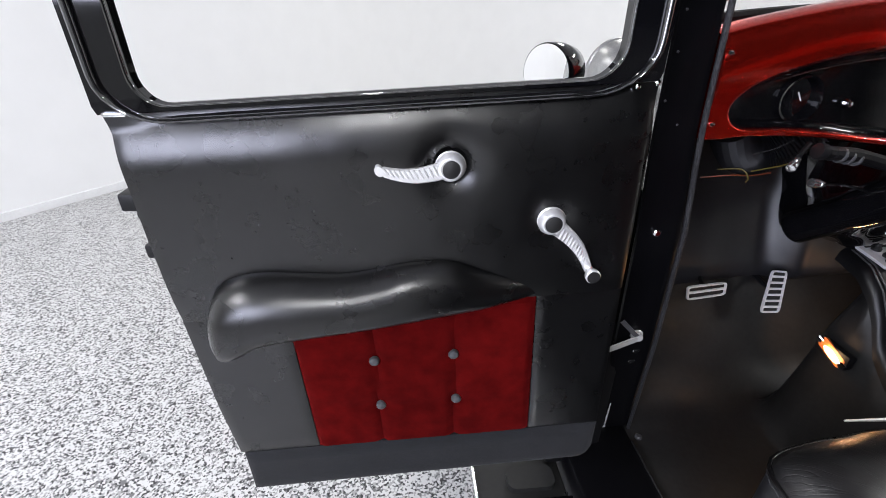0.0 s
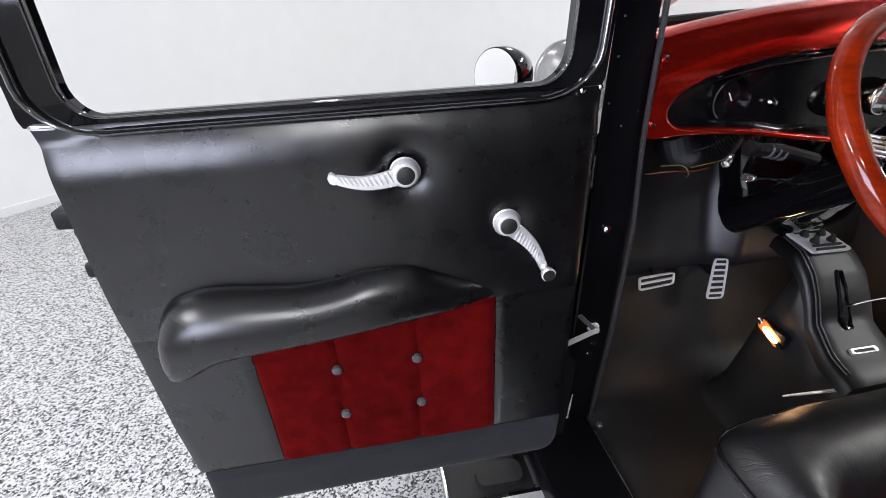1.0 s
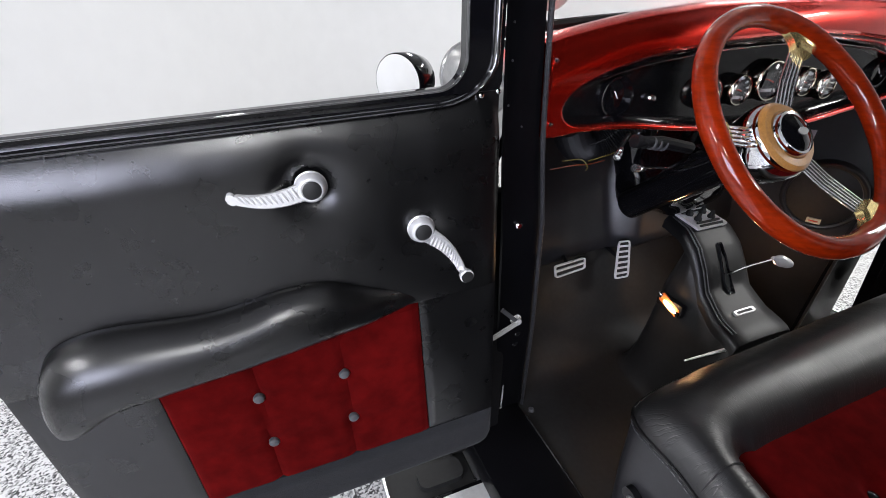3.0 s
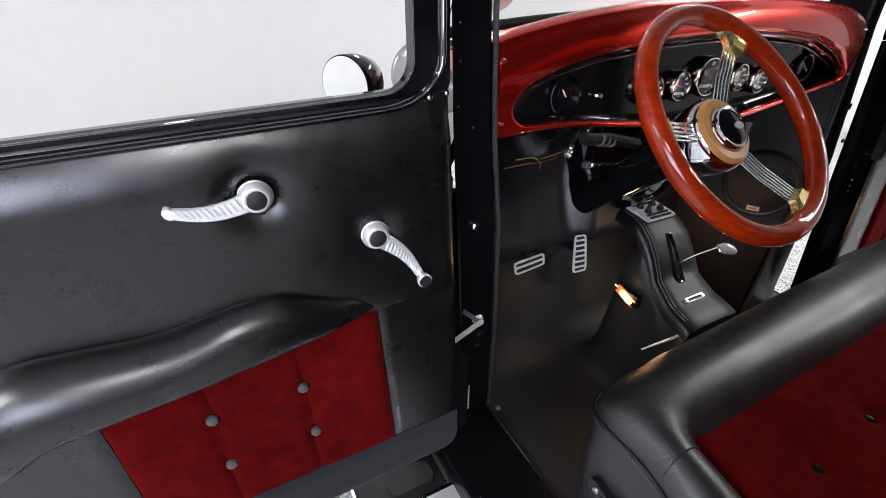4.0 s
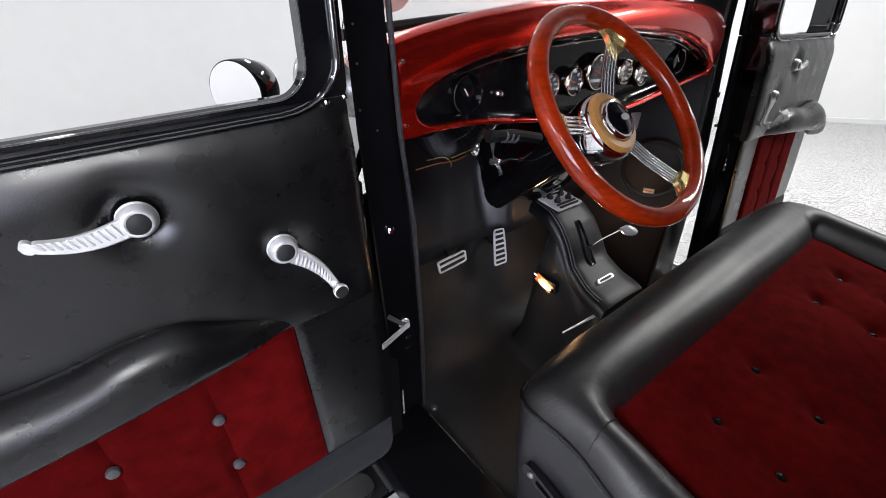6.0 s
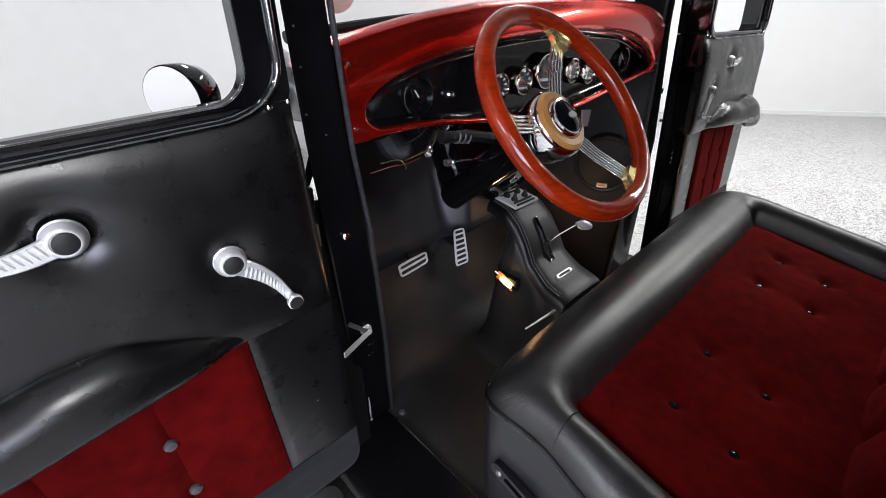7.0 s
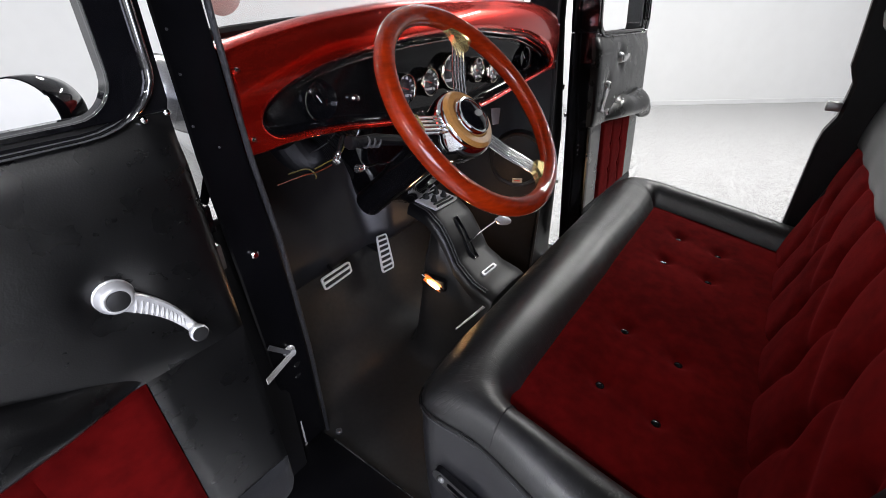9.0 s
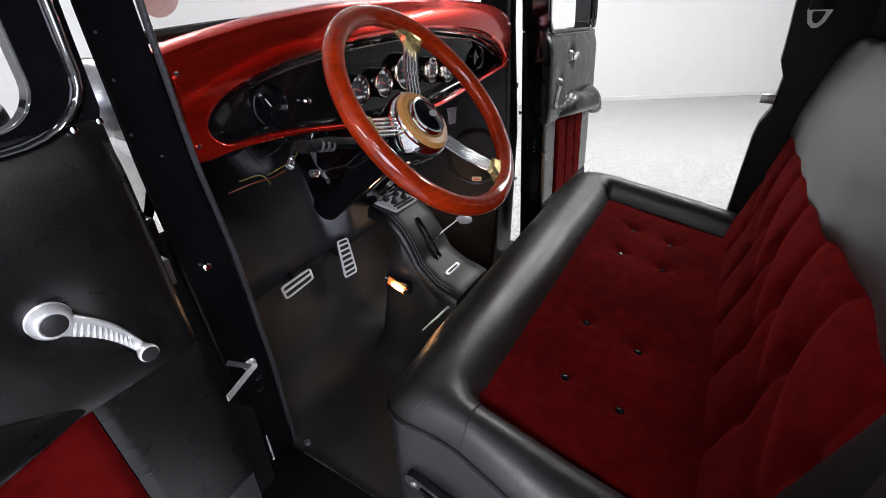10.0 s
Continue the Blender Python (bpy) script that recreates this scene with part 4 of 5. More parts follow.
for deg in (57, 177, 297):
    spoke = None
    for off in (-0.014, -0.007, 0.0, 0.007, 0.014):
        bm = bmesh.new()
        side_v = (WX * -math.sin(radians(deg)) + WY * math.cos(radians(deg)))
        a, b, c = on_wheel(0.030, deg, HUB), on_wheel(0.09, deg, HUB * 0.75), on_wheel(0.165, deg, -0.003)
        tube(bm, [a + side_v * off, b + side_v * off * 0.95, c + side_v * off * 0.85], 0.0023, 8)
        part("spoke_rod", bm, ROD, WHEEL, "thin chrome spoke rod")
    rows = []
    r0 = {57: 0.134, 177: 0.150, 297: 0.144}[deg]
    for k in range(9):
        t = k / 8
        r = r0 + (0.163 - r0) * t
        half = 0.015 + 0.018 * t ** 2
        rows.append([on_wheel(r, deg + math.degrees(s * half / r), -0.003 + h) for s, h in ((-1, -0.007), (-1, 0.003), (-0.7, 0.007), (0.7, 0.007), (1, 0.003), (1, -0.007))])
    bm = bmesh.new()
    vs = quads(bm, rows, False, True)
    cap(bm, vs[0]), cap(bm, vs[-1])
    part("spoke_clamp", bm, GOLD, WHEEL, "polished brass spoke clamp")
bm = bmesh.new()
lathe(bm, [(0.050, -0.060), (0.056, -0.046), (0.058, -0.030), (0.057, -0.012), (0.053, -0.006), (0.049, -0.010)], WH, WN, 40)
hub = part("hub", bm, CHROME, WHEEL, "chrome hub bell")
bm = bmesh.new()
lathe(bm, [(0.0525, -0.014), (0.0520, -0.0045), (0.047, 0.000), (0.037, 0.001), (0.034, -0.004)], WH, WN, 40)
part("hub_ring", bm, GOLD_RING, hub, "amber varnished hub ring")
bm = bmesh.new()
lathe(bm, [(0.035, -0.010), (0.035, 0.003), (0.032, 0.009), (0.029, 0.0085)], WH, WN, 36)
part("horn_rim", bm, CHROME, hub, "chrome horn button rim")
bm = bmesh.new()
lathe(bm, [(0.0295, 0.004), (0.0295, 0.008), (0.021, 0.013), (0.0, 0.0155)], WH, WN, 32)
part("horn_button", bm, GLOSS_BLACK, hub, "gloss black horn button")
bm = bmesh.new()
e = [WH + WX * (0.011 * math.cos(a) + 0.003) + WY * (0.0055 * math.sin(a) - 0.002) + WN * 0.0145 for a in [2 * math.pi * k / 20 for k in range(20)]]
quads(bm, [e, [p + WN * 0.0012 for p in e]], False, True)
bm.faces.new([bm.verts.new(p + WN * 0.0012) for p in e])
part("emblem", bm, GREY_PLASTIC, hub, "small oval silver emblem")

COLUMN = thing("steering_column", tuple(WC - WN * 0.39), "black steering column with chrome-tipped levers", "steering column")
bm = bmesh.new()
lathe(bm, [(0.046, -0.058), (0.043, -0.075), (0.036, -0.10), (0.034, -0.22), (0.030, -0.24), (0.030, -0.34)], WC, WN, 28)
part("column_tube", bm, GLOSS_BLACK, COLUMN)
# column drop cover hung under the dash, bulging and glossy
COVER = [(-0.272, 0.985), (-0.262, 0.940), (-0.245, 0.895), (-0.236, 0.855), (-0.218, 0.818), (-0.190, 0.812), (-0.158, 0.808), (-0.110, 0.792), (-0.066, 0.778), (0.0, 0.787), (0.06, 0.805), (0.09, 0.86), (0.11, 0.98)]
rows, under = [], []
for i in range(49):
    k = i / 48 * (len(COVER) - 1)
    cx, cz = (curve([(n, p[c]) for n, p in enumerate(COVER)], k) for c in (0, 1))
    tx = -0.262 + 0.36 * i / 48
    r, u = [], []
    for j in range(15):
        t = j / 14
        y = 0.735 - 0.050 * dome(i / 48 + 0.004, 1.004 - i / 48, 0.35) * math.sqrt(max(0.0, 1 - t ** 4)) - 0.03 * math.exp(-((cx + 0.16) / 0.03) ** 2) * t * (1 - t) * 4
        r.append((tx + (cx - tx) * t, y, 1.015 + (cz - 1.015) * t)), u.append((tx + (cx - tx) * t, y + 0.03, 1.015 + (cz + 0.003 - 1.015) * t))
    rows.append(r), under.append(u)
part("column_cover", sheet(rows, under), GLOSS_BLACK, COLUMN, "gloss black moulded column drop cover", smooth=60)


def stalk(a, b, r, mat, tip, tip_r, label):
    bm = bmesh.new()
    tube(bm, [a, V(a) * 0.4 + V(b) * 0.6 + V((0, 0, 0.004)), b], [r, r, r * 0.9], 10)
    s = part("stalk", bm, mat, COLUMN, label)
    d = (V(b) - V(a)).normalized()
    bm = bmesh.new()
    lathe(bm, [(r, -0.010), (tip_r * 0.75, -0.006), (tip_r * 0.75, 0.0), (tip_r * 0.6, 0.001), (tip_r * 0.6, 0.003), (tip_r, 0.004), (tip_r, 0.013), (tip_r * 0.92, 0.015), (tip_r * 0.5, 0.0155)], b, d, 18)
    part("stalk_tip", bm, ROD if tip_r < 0.01 else SATIN_BLACK, s, "bright turned tip" if tip_r < 0.01 else "black faceted end")


stalk((-0.295, 0.565, 0.977), (-0.391, 0.560, 0.994), 0.0028, CHROME, 1, 0.0068, "chrome turn signal lever")
stalk((-0.400, 0.592, 1.045), (-0.434, 0.569, 1.025), 0.0035, SATIN_BLACK, 1, 0.0066, "short bright pull lever")
stalk((-0.285, 0.56, 1.018), (-0.402, 0.560, 1.041), 0.0105, SATIN_BLACK, 1, 0.0115, "thick black column switch")
for k in range(3):
    bm = bmesh.new()
    c = V((-0.352 - 0.013 * k, 0.560, 1.0315 + 0.0026 * k))
    lathe(bm, [(0.0106, -0.0025), (0.0114, -0.0015), (0.0114, 0.0015), (0.0106, 0.0025)], c, (-0.98, 0, 0.19), 18)
    part("switch_band", bm, GREY_PLASTIC, COLUMN, "grey ribbed band")

# loose wiring and a ribbed hose under the dash
WIRES = ((YELLOW, "yellow", ((-0.405, 0.675, 0.975), (-0.395, 0.66, 0.984), (-0.355, 0.655, 0.996), (-0.33, 0.66, 1.025))),
         (YELLOW, "yellow", ((-0.440, 0.71, 0.968), (-0.412, 0.69, 0.974), (-0.402, 0.68, 0.962), (-0.395, 0.69, 0.950))),
         (ORANGE, "orange", ((-0.46, 0.72, 0.950), (-0.418, 0.70, 0.960), (-0.38, 0.70, 0.958), (-0.344, 0.70, 0.962))),
         (RUBBER, "black", ((-0.40, 0.69, 1.00), (-0.37, 0.68, 1.012), (-0.35, 0.67, 1.03))))
for mat, lab, pts in WIRES:
    bm = bmesh.new()
    tube(bm, [[curve([(i, p[c]) for i, p in enumerate(pts)], k / 6) for c in range(3)] for k in range(6 * (len(pts) - 1) + 1)], 0.0013, 6)
    tagged(part("wire", bm, mat, base=pts[0]), lab + " loose wire hanging under the dashboard", "wire", "dash wiring")
bm = bmesh.new()
pts = [(-0.445 + 0.15 * i / 79, 0.70 + 0.03 * math.sin(i / 25), 1.045 - 0.060 * math.sin(math.pi * i / 79)) for i in range(80)]
tube(bm, pts, [0.033 + (0.0022 if i % 2 else -0.0012) for i in range(80)], 20)
tagged(part("vent_hose", bm, SATIN_BLACK, base=(-0.40, 0.72, 1.02), smooth=0), "black ribbed air hose behind the dashboard", "hose")
bm = bmesh.new()
front = [[(0.412 + 0.045 * i + 0.006 * j, 0.78 + 0.01 * math.sin(i), 0.938 - 0.028 * j - 0.006 * i) for i in range(3)] for j in range(3)]
part_tag = part("paper_tag", sheet(front, [[(a, b + 0.004, c) for a, b, c in r] for r in front]), PAPER, base=(0.45, 0.78, 0.9))
tagged(part_tag, "pale blue paper tag under the dashboard", "tag")

# ---- pedals ----


def ladder(name, p00, p10, p11, p01, bars, label, category):
    """A bright pedal frame with crossbars and rubber pads between: four corners, bars along the long side."""
    P = [V(p) for p in (p00, p10, p11, p01)]
    nrm = (P[1] - P[0]).cross(P[3] - P[0]).normalized()
    if nrm.y > 0:
        nrm = -nrm
    put = lambda u, v, w: P[0] * (1 - u) * (1 - v) + P[1] * u * (1 - v) + P[2] * u * v + P[3] * (1 - u) * v + nrm * w
    ln, wd = (P[3] - P[0]).length, (P[1] - P[0]).length
    ped = thing(name, tuple(put(0.5, 0.5, -0.03)), label, category)
    bm = bmesh.new()
    loop = rounded(0, 0, 1, 1, 0.14, 4)
    bu, bv = 0.0045 / wd, 0.0045 / ln
    hole = [(bu + u * (1 - 2 * bu), bv + v * (1 - 2 * bv)) for u, v in rounded(0, 0, 1, 1, 0.08, 4)]
    plate(bm, loop, put, 0.0, 0.006, hole)
    part("frame", bm, PEDAL_ALLOY, ped, "bright alloy pedal frame")
    for k in range(bars):
        v = (k + 1) / (bars + 1)
        bm = bmesh.new()
        h = 0.0028 / ln
        ps = [(bu * 0.5, v - h), (1 - bu * 0.5, v - h), (1 - bu * 0.5, v + h), (bu * 0.5, v + h)]
        plate(bm, ps, put, 0.0012, 0.0062)
        part("crossbar", bm, PEDAL_ALLOY, ped)
    if not bars:
        bm = bmesh.new()
        plate(bm, [(0.46, bv * 0.5), (0.60, bv * 0.5), (0.60, 1 - bv * 0.5), (0.46, 1 - bv * 0.5)], put, 0.0012, 0.0062)
        part("crossbar", bm, PEDAL_ALLOY, ped)
    bm = bmesh.new()
    plate(bm, [(bu, bv), (1 - bu, bv), (1 - bu, 1 - bv), (bu, 1 - bv)], put, -0.004, 0.002)
    part("rubber_pad", bm, RUBBER, ped, "black rubber pad")
    bm = bmesh.new()
    tube(bm, [put(0.5, 0.5, -0.004), put(0.5, 0.6, -0.03), put(0.5, 0.9, -0.10)], 0.006, 8)
    part("pedal_arm", bm, SATIN_BLACK, ped)


ladder("gas_pedal", (-0.103, 0.840, 0.533), (-0.050, 0.840, 0.530), (-0.033, 0.880, 0.630), (-0.076, 0.880, 0.635), 6, "slim bright accelerator pedal with seven openings", "pedal")
ladder("brake_pedal", (-0.300, 0.860, 0.572), (-0.307, 0.862, 0.612), (-0.205, 0.862, 0.620), (-0.201, 0.860, 0.583), 0, "wide bright brake pedal with two openings", "pedal")

# ---- leather tunnel console ----
CONSOLE = thing("tunnel_console", (0.0, 0.60, 0.32), "black leather tunnel console with shift slot and switch plate", "console")


def console_top(s):
    return along(TOPLINE, s)


rows = []
for i in range(41):
    y, z = console_top(i / 40)
    if y > 0.765:
        break
    w = console_half(y)
    prof = [(-w - 0.004, z - 0.030), (-w - 0.002, z - 0.020), (-w, z - 0.010), (-w + 0.010, z - 0.001), (-w * 0.5, z + 0.002), (0, z + 0.003), (w * 0.5, z + 0.002), (w - 0.010, z - 0.001), (w, z - 0.010), (w + 0.002, z - 0.020), (w + 0.004, z - 0.030)]
    rows.append([(x, y, zz) for x, zz in prof])
bm = bmesh.new()
vs = quads(bm, rows)
cap(bm, vs[0]), cap(bm, vs[-1])
part("leather_cover", bm, CONSOLE_LEATHER, CONSOLE, "stitched black leather cover", smooth=50)
for off in (0.006, 0.016):
    bm = bmesh.new()
    pts = []
    for i in range(2, 27):
        y, z = console_top(i / 40)
        w = console_half(y)
        pts.append((-w + 0.006 + off, y, z + 0.0015))
    tube(bm, pts, 0.0016, 6)
    part("stitch_seam", bm, GREY_PLASTIC, CONSOLE, "raised stitched seam")


def on_console(x, s, h):
    (y0, z0), (y1, z1) = console_top(s - 0.01), console_top(s + 0.01)
    y, z = console_top(s)
    n = V((0, -(z1 - z0), y1 - y0)).normalized()
    return V((x, y, z)) + n * (h + 0.003)


def s_of(yy):
    return min((abs(console_top(k / 400)[0] - yy), k / 400) for k in range(5, 396))[1]


sa, sb = s_of(0.572), s_of(0.640)
bm = bmesh.new()
loop = [(x, sa + (sb - sa) * v) for x, v in ((-0.007, 0.0), (0.007, 0.0), (0.0095, 0.25), (0.008, 0.75), (0.005, 1.0), (-0.005, 1.0), (-0.008, 0.75), (-0.0095, 0.25))]
rows = []
for h, k in ((0.0, 1.25), (0.0035, 1.15), (0.0035, 1.0), (-0.001, 0.9)):
    rows.append([on_console(x * k, (sa + sb) / 2 + (s - (sa + sb) / 2) * (1 + (k - 1) * 0.25), h) for x, s in loop])
vs = quads(bm, rows, False, True)
cap(bm, vs[-1])
part("shift_slot", bm, GLOSS_BLACK, CONSOLE, "gloss black shift slot")
base_p = on_console(0.0, s_of(0.600), 0.004)
knob_p = V((0.036, 0.529, 0.741))
bm = bmesh.new()
tube(bm, [base_p, base_p.lerp(knob_p, 0.5) + V((0, 0, 0.003)), knob_p], [0.0035, 0.003, 0.003], 10)
sh = part("shift_rod", bm, CHROME, CONSOLE, "thin chrome shift lever rod")
bm = bmesh.new()
d = V((0.75, -0.30, -0.30)).normalized()
lathe(bm, [(0.004, -0.006), (0.006, 0.0), (0.0115, 0.008), (0.0135, 0.018), (0.0115, 0.034), (0.0075, 0.044), (0.0, 0.048)], knob_p, d, 20)
part("shift_knob", bm, ALLOY, sh, "satin alloy shift knob")
c = s_of(0.53)
bm = bmesh.new()
put = lambda u, v, w: on_console(u, c + v, w)
plate(bm, rounded(-0.032, -0.014, 0.032, 0.014, 0.006, 4), put, -0.002, 0.005, rounded(-0.026, -0.0075, 0.026, 0.0075, 0.005, 4))
part("slot_bezel", bm, ALLOY, CONSOLE, "small chrome rectangular bezel")
bm = bmesh.new()
plate(bm, rounded(-0.026, -0.0075, 0.026, 0.0075, 0.005, 4), put, -0.002, 0.002)
part("slot_face", bm, RUBBER, CONSOLE)
c = s_of(0.708)
put2 = lambda u, v, w: on_console(u, c + v, w + 0.004)
bm = bmesh.new()
plate(bm, rounded(-0.050, -0.068, 0.050, 0.068, 0.010, 4), put2, -0.002, 0.004)
sw = part("switch_plate", bm, PEDAL_ALLOY, CONSOLE, "bright alloy window switch plate")
for u, v in ((-0.022, 0.028), (0.022, 0.028), (-0.022, -0.02), (0.022, -0.02)):
    bm = bmesh.new()
    q = put2(u, v, 0.004)
    lathe(bm, [(0.009, 0.0), (0.009, 0.005), (0.006, 0.008), (0.004, 0.018), (0.0, 0.019)], q, on_console(0, c, 1) - on_console(0, c, 0), 14)
    part("switch", bm, RUBBER, sw, "black toggle switch")
for v in (-0.055, -0.042, 0.05):
    bm = bmesh.new()
    tube(bm, [put2(-0.036, v, 0.0035), put2(0.036, v, 0.0035)], 0.003, 8)
    part("slot_groove", bm, RUBBER, sw)

EDGE_A, EDGE_B = (-0.205, 0.494, 0.55), (-0.075, 0.486, 0.55)
# courtesy lamps on both sides of the console
for side in (-1, 1):
    at = lambda x, y, z: V((side * x, y, z))
    LAMP = thing("courtesy_lamp", (side * 0.112, 0.63, 0.575), "small lit courtesy lamp with chrome ends on the console side", "lamp", "courtesy lamps")
    a, b = at(0.116, 0.668, 0.597), at(0.116, 0.598, 0.572)
    bm = bmesh.new()
    p, q = at(0.118, 0.596, 0.566), at(0.100, 0.672, 0.600)
    block(bm, [min(p[k], q[k]) for k in range(3)], [max(p[k], q[k]) for k in range(3)], 0.004)
    part("lamp_base", bm, SATIN_BLACK, LAMP)
    for p, q in ((a, a.lerp(b, 0.16)), (b, b.lerp(a, 0.16))):
        bm = bmesh.new()
        tube(bm, [p, q], [0.009, 0.007], 12)
        part("lamp_cap", bm, CHROME, LAMP, "chrome lamp end cap")
    # added plate whose orange colour stands for the halo round the bulb
    along_lamp, across = (b - a).normalized(), (b - a).normalized().cross(V((1, 0, 0)))
    bm = bmesh.new()
    plate(bm, rounded(-0.031, -0.013, 0.031, 0.013, 0.006), lambda u, v, w: (a + b) / 2 + along_lamp * u + across * v + V((side * w, 0, 0)), -0.002, 0.0025)
    part("halo_plate", bm, HALO_AMBER, LAMP, "added plate tinted amber for the bulb's halo")
    bm = bmesh.new()
    tube(bm, [a.lerp(b, t) + V((side * 0.006, 0, 0)) for t in (0.30, 0.42, 0.58, 0.74, 0.84)], [0.002, 0.0048, 0.0054, 0.0046, 0.002], 12)
    part("bulb", bm, BULB, LAMP, "glowing warm bulb")
    lamp = bpy.data.lights.new("courtesy_bulb", "POINT")
    # the passenger side lamp is unseen, added to warm that footwell
    lamp.energy, lamp.color, lamp.shadow_soft_size = 0.11 if side < 0 else 0.60, (1.0, 0.58, 0.30), 0.008
    new("courtesy_bulb", lamp).location = (side * 0.142, 0.626, 0.590)

bm = bmesh.new()
tube(bm, [EDGE_A, EDGE_B], [0.002, 0.0045], 8)
tagged(part("edging_strip", bm, PEDAL_ALLOY, base=EDGE_A), "thin bright carpet edging strip in front of the seat", "edging")

# ---- bench seat ----
SEAT = thing("bench_seat", (0.05, 0.1, 0.30), "black leather bench seat with tufted dark red velvet centre", "car seat")
SX0, SX1, SY = -0.479, 0.642, 0.305


def seat_front(x):
    return SY + 0.034 * (x - SX0) / (SX1 - SX0)


def seat_drop(p):
    return (0.25 - 0.13 * (p.x - SX0) / (SX1 - SX0)) * (SY - p.y)


CORNER = 0.090


def seat_path():
    """Points and outward directions round the cushion: near side, front and far side, with squared corners."""
    out, r = [], CORNER
    for k in range(12):
        out.append((V((SX0, -0.14 + (SY - r + 0.14) * k / 12)), V((-1, 0))))
    for k in range(19):
        a = radians(180 - 90 * k / 18)
        out.append((V((SX0 + r + r * math.cos(a), SY - r + r * math.sin(a))), V((math.cos(a), math.sin(a)))))
    for k in range(1, 28):
        x = SX0 + r + (SX1 - SX0 - 2 * r) * k / 28
        out.append((V((x, seat_front(x))), V((0, 1))))
    for k in range(19):
        a = radians(90 - 90 * k / 18)
        out.append((V((SX1 - r + r * math.cos(a), seat_front(SX1) - r + r * math.sin(a))), V((math.cos(a), math.sin(a)))))
    top = seat_front(SX1) - r
    for k in range(1, 16):
        y = top - (top + 0.14) * k / 15
        out.append((V((0.600 + (SX1 - 0.600) * (y + 0.14) / (top + 0.14), y)), V((1, 0))))
    return out


def seat_at(p, n, d):
    """A place at a distance out from the path; outer corners are squarer than inner ones."""
    square = (abs(n.x) ** 7 + abs(n.y) ** 7) ** (-1 / 7)
    f = 1 + (square - 1) * ease((d + 0.05) / 0.09)
    narrow = 0.28 if d < 0 else 0.44 - 0.38 * min(1.0, max(0.0, (SY - CORNER + 0.03 - p.y) / 0.19))
    q = p - n * CORNER + n * ((CORNER + d * (1 - narrow * n.x * n.x)) * f)
    return q


ROLL = [(-0.085, 0.600), (-0.078, 0.640), (-0.072, 0.668), (-0.060, 0.692), (-0.040, 0.711), (-0.015, 0.7205), (0.010, 0.7195), (0.028, 0.713), (0.043, 0.704), (0.056, 0.6935), (0.0655, 0.683), (0.063, 0.678), (0.0655, 0.671), (0.066, 0.56), (0.062, 0.46), (0.050, 0.36)]
rows = []
for i, (p, n) in enumerate(seat_path()):
    wob = 1 + 0.03 * noise.noise((p.x * 5, p.y * 5, 0.3))
    r = []
    for d, z in ROLL:
        q = seat_at(p, n, d * wob * (1 + 0.24 * n.y * n.y * (p.x - SX0) / (SX1 - SX0) if d < 0 else 1))
        r.append((q.x, q.y, z - seat_drop(p) * (0.3 if z < 0.5 else 1.12 if d > 0.05 else 1.0) + 0.003 * noise.noise((p.x * 9, p.y * 9, z * 4))))
    rows.append(r)
bm = bmesh.new()
vs = quads(bm, rows)
cap(bm, vs[0]), cap(bm, vs[-1])
cap(bm, [r[-1] for r in vs])
# leather grain runs along the border: metres along it and across it
spots, run = {}, 0.0
for i, r in enumerate(vs):
    run += (V(rows[i][5]) - V(rows[i - 1][5])).length if i else 0.0
    over = 0.0
    for j, v in enumerate(r):
        over += (V(rows[i][j]) - V(rows[i][j - 1])).length if j else 0.0
        spots[v] = (run, over, j)
grain = bm.loops.layers.uv.new("grain")
for f in bm.faces:
    for lp in f.loops:
        lp[grain].uv = spots[lp.vert][:2]
    f.material_index = 1 if min(spots[v][2] for v in f.verts) >= 11 else 0
part("cushion_border", bm, (LEATHER_SEAT, PAD_LEATHER), SEAT, "rounded black leather cushion border", smooth=70)
bm = bmesh.new()
tube(bm, [(*seat_at(p, n, 0.0665), 0.677 - 1.12 * seat_drop(p)) for p, n in seat_path()], 0.0034, 8)
part("piping", bm, LEATHER, SEAT, "black leather piping")
bm = bmesh.new()
path = seat_path()
for (p, n), (q, m) in zip(path, path[1:]):
    a, b = V((*seat_at(p, n, 0.0674), 0.667 - 1.12 * seat_drop(p))), V((*seat_at(q, m, 0.0674), 0.667 - 1.12 * seat_drop(q)))
    count = max(1, round((b - a).length / 0.009))
    for f in range(count):
        tube(bm, [a.lerp(b, (f + 0.1) / count), a.lerp(b, (f + 0.7) / count)], 0.0007, 4)
part("stitches", bm, GREY_PLASTIC, SEAT, "grey stitching")
for x, y, dx, dy in ((-0.415, 0.225, -0.09, -0.02), (0.490, 0.225, 0.09, 0.0)):
    bm = bmesh.new()
    pts = []
    for d, z in ROLL[2:11]:
        pts.append((SX0 - d * (0.72 if d < 0 else 0.56) if dx < 0 else SX1 + d * 0.725, 0.215 if dx < 0 else 0.225, z - 0.25 * (SY - 0.22) * (1 if dx < 0 else 0.5) + 0.001))
    tube(bm, pts, 0.0011, 6)
    part("cross_seam", bm, RUBBER, SEAT, "dark cross seam")

SEAT_DOTS = [(-0.265, 0.133), (-0.279, 0.030), (-0.088, 0.142), (-0.108, 0.030), (0.258, 0.145), (0.249, 0.034), (0.420, 0.142), (0.408, 0.034)]


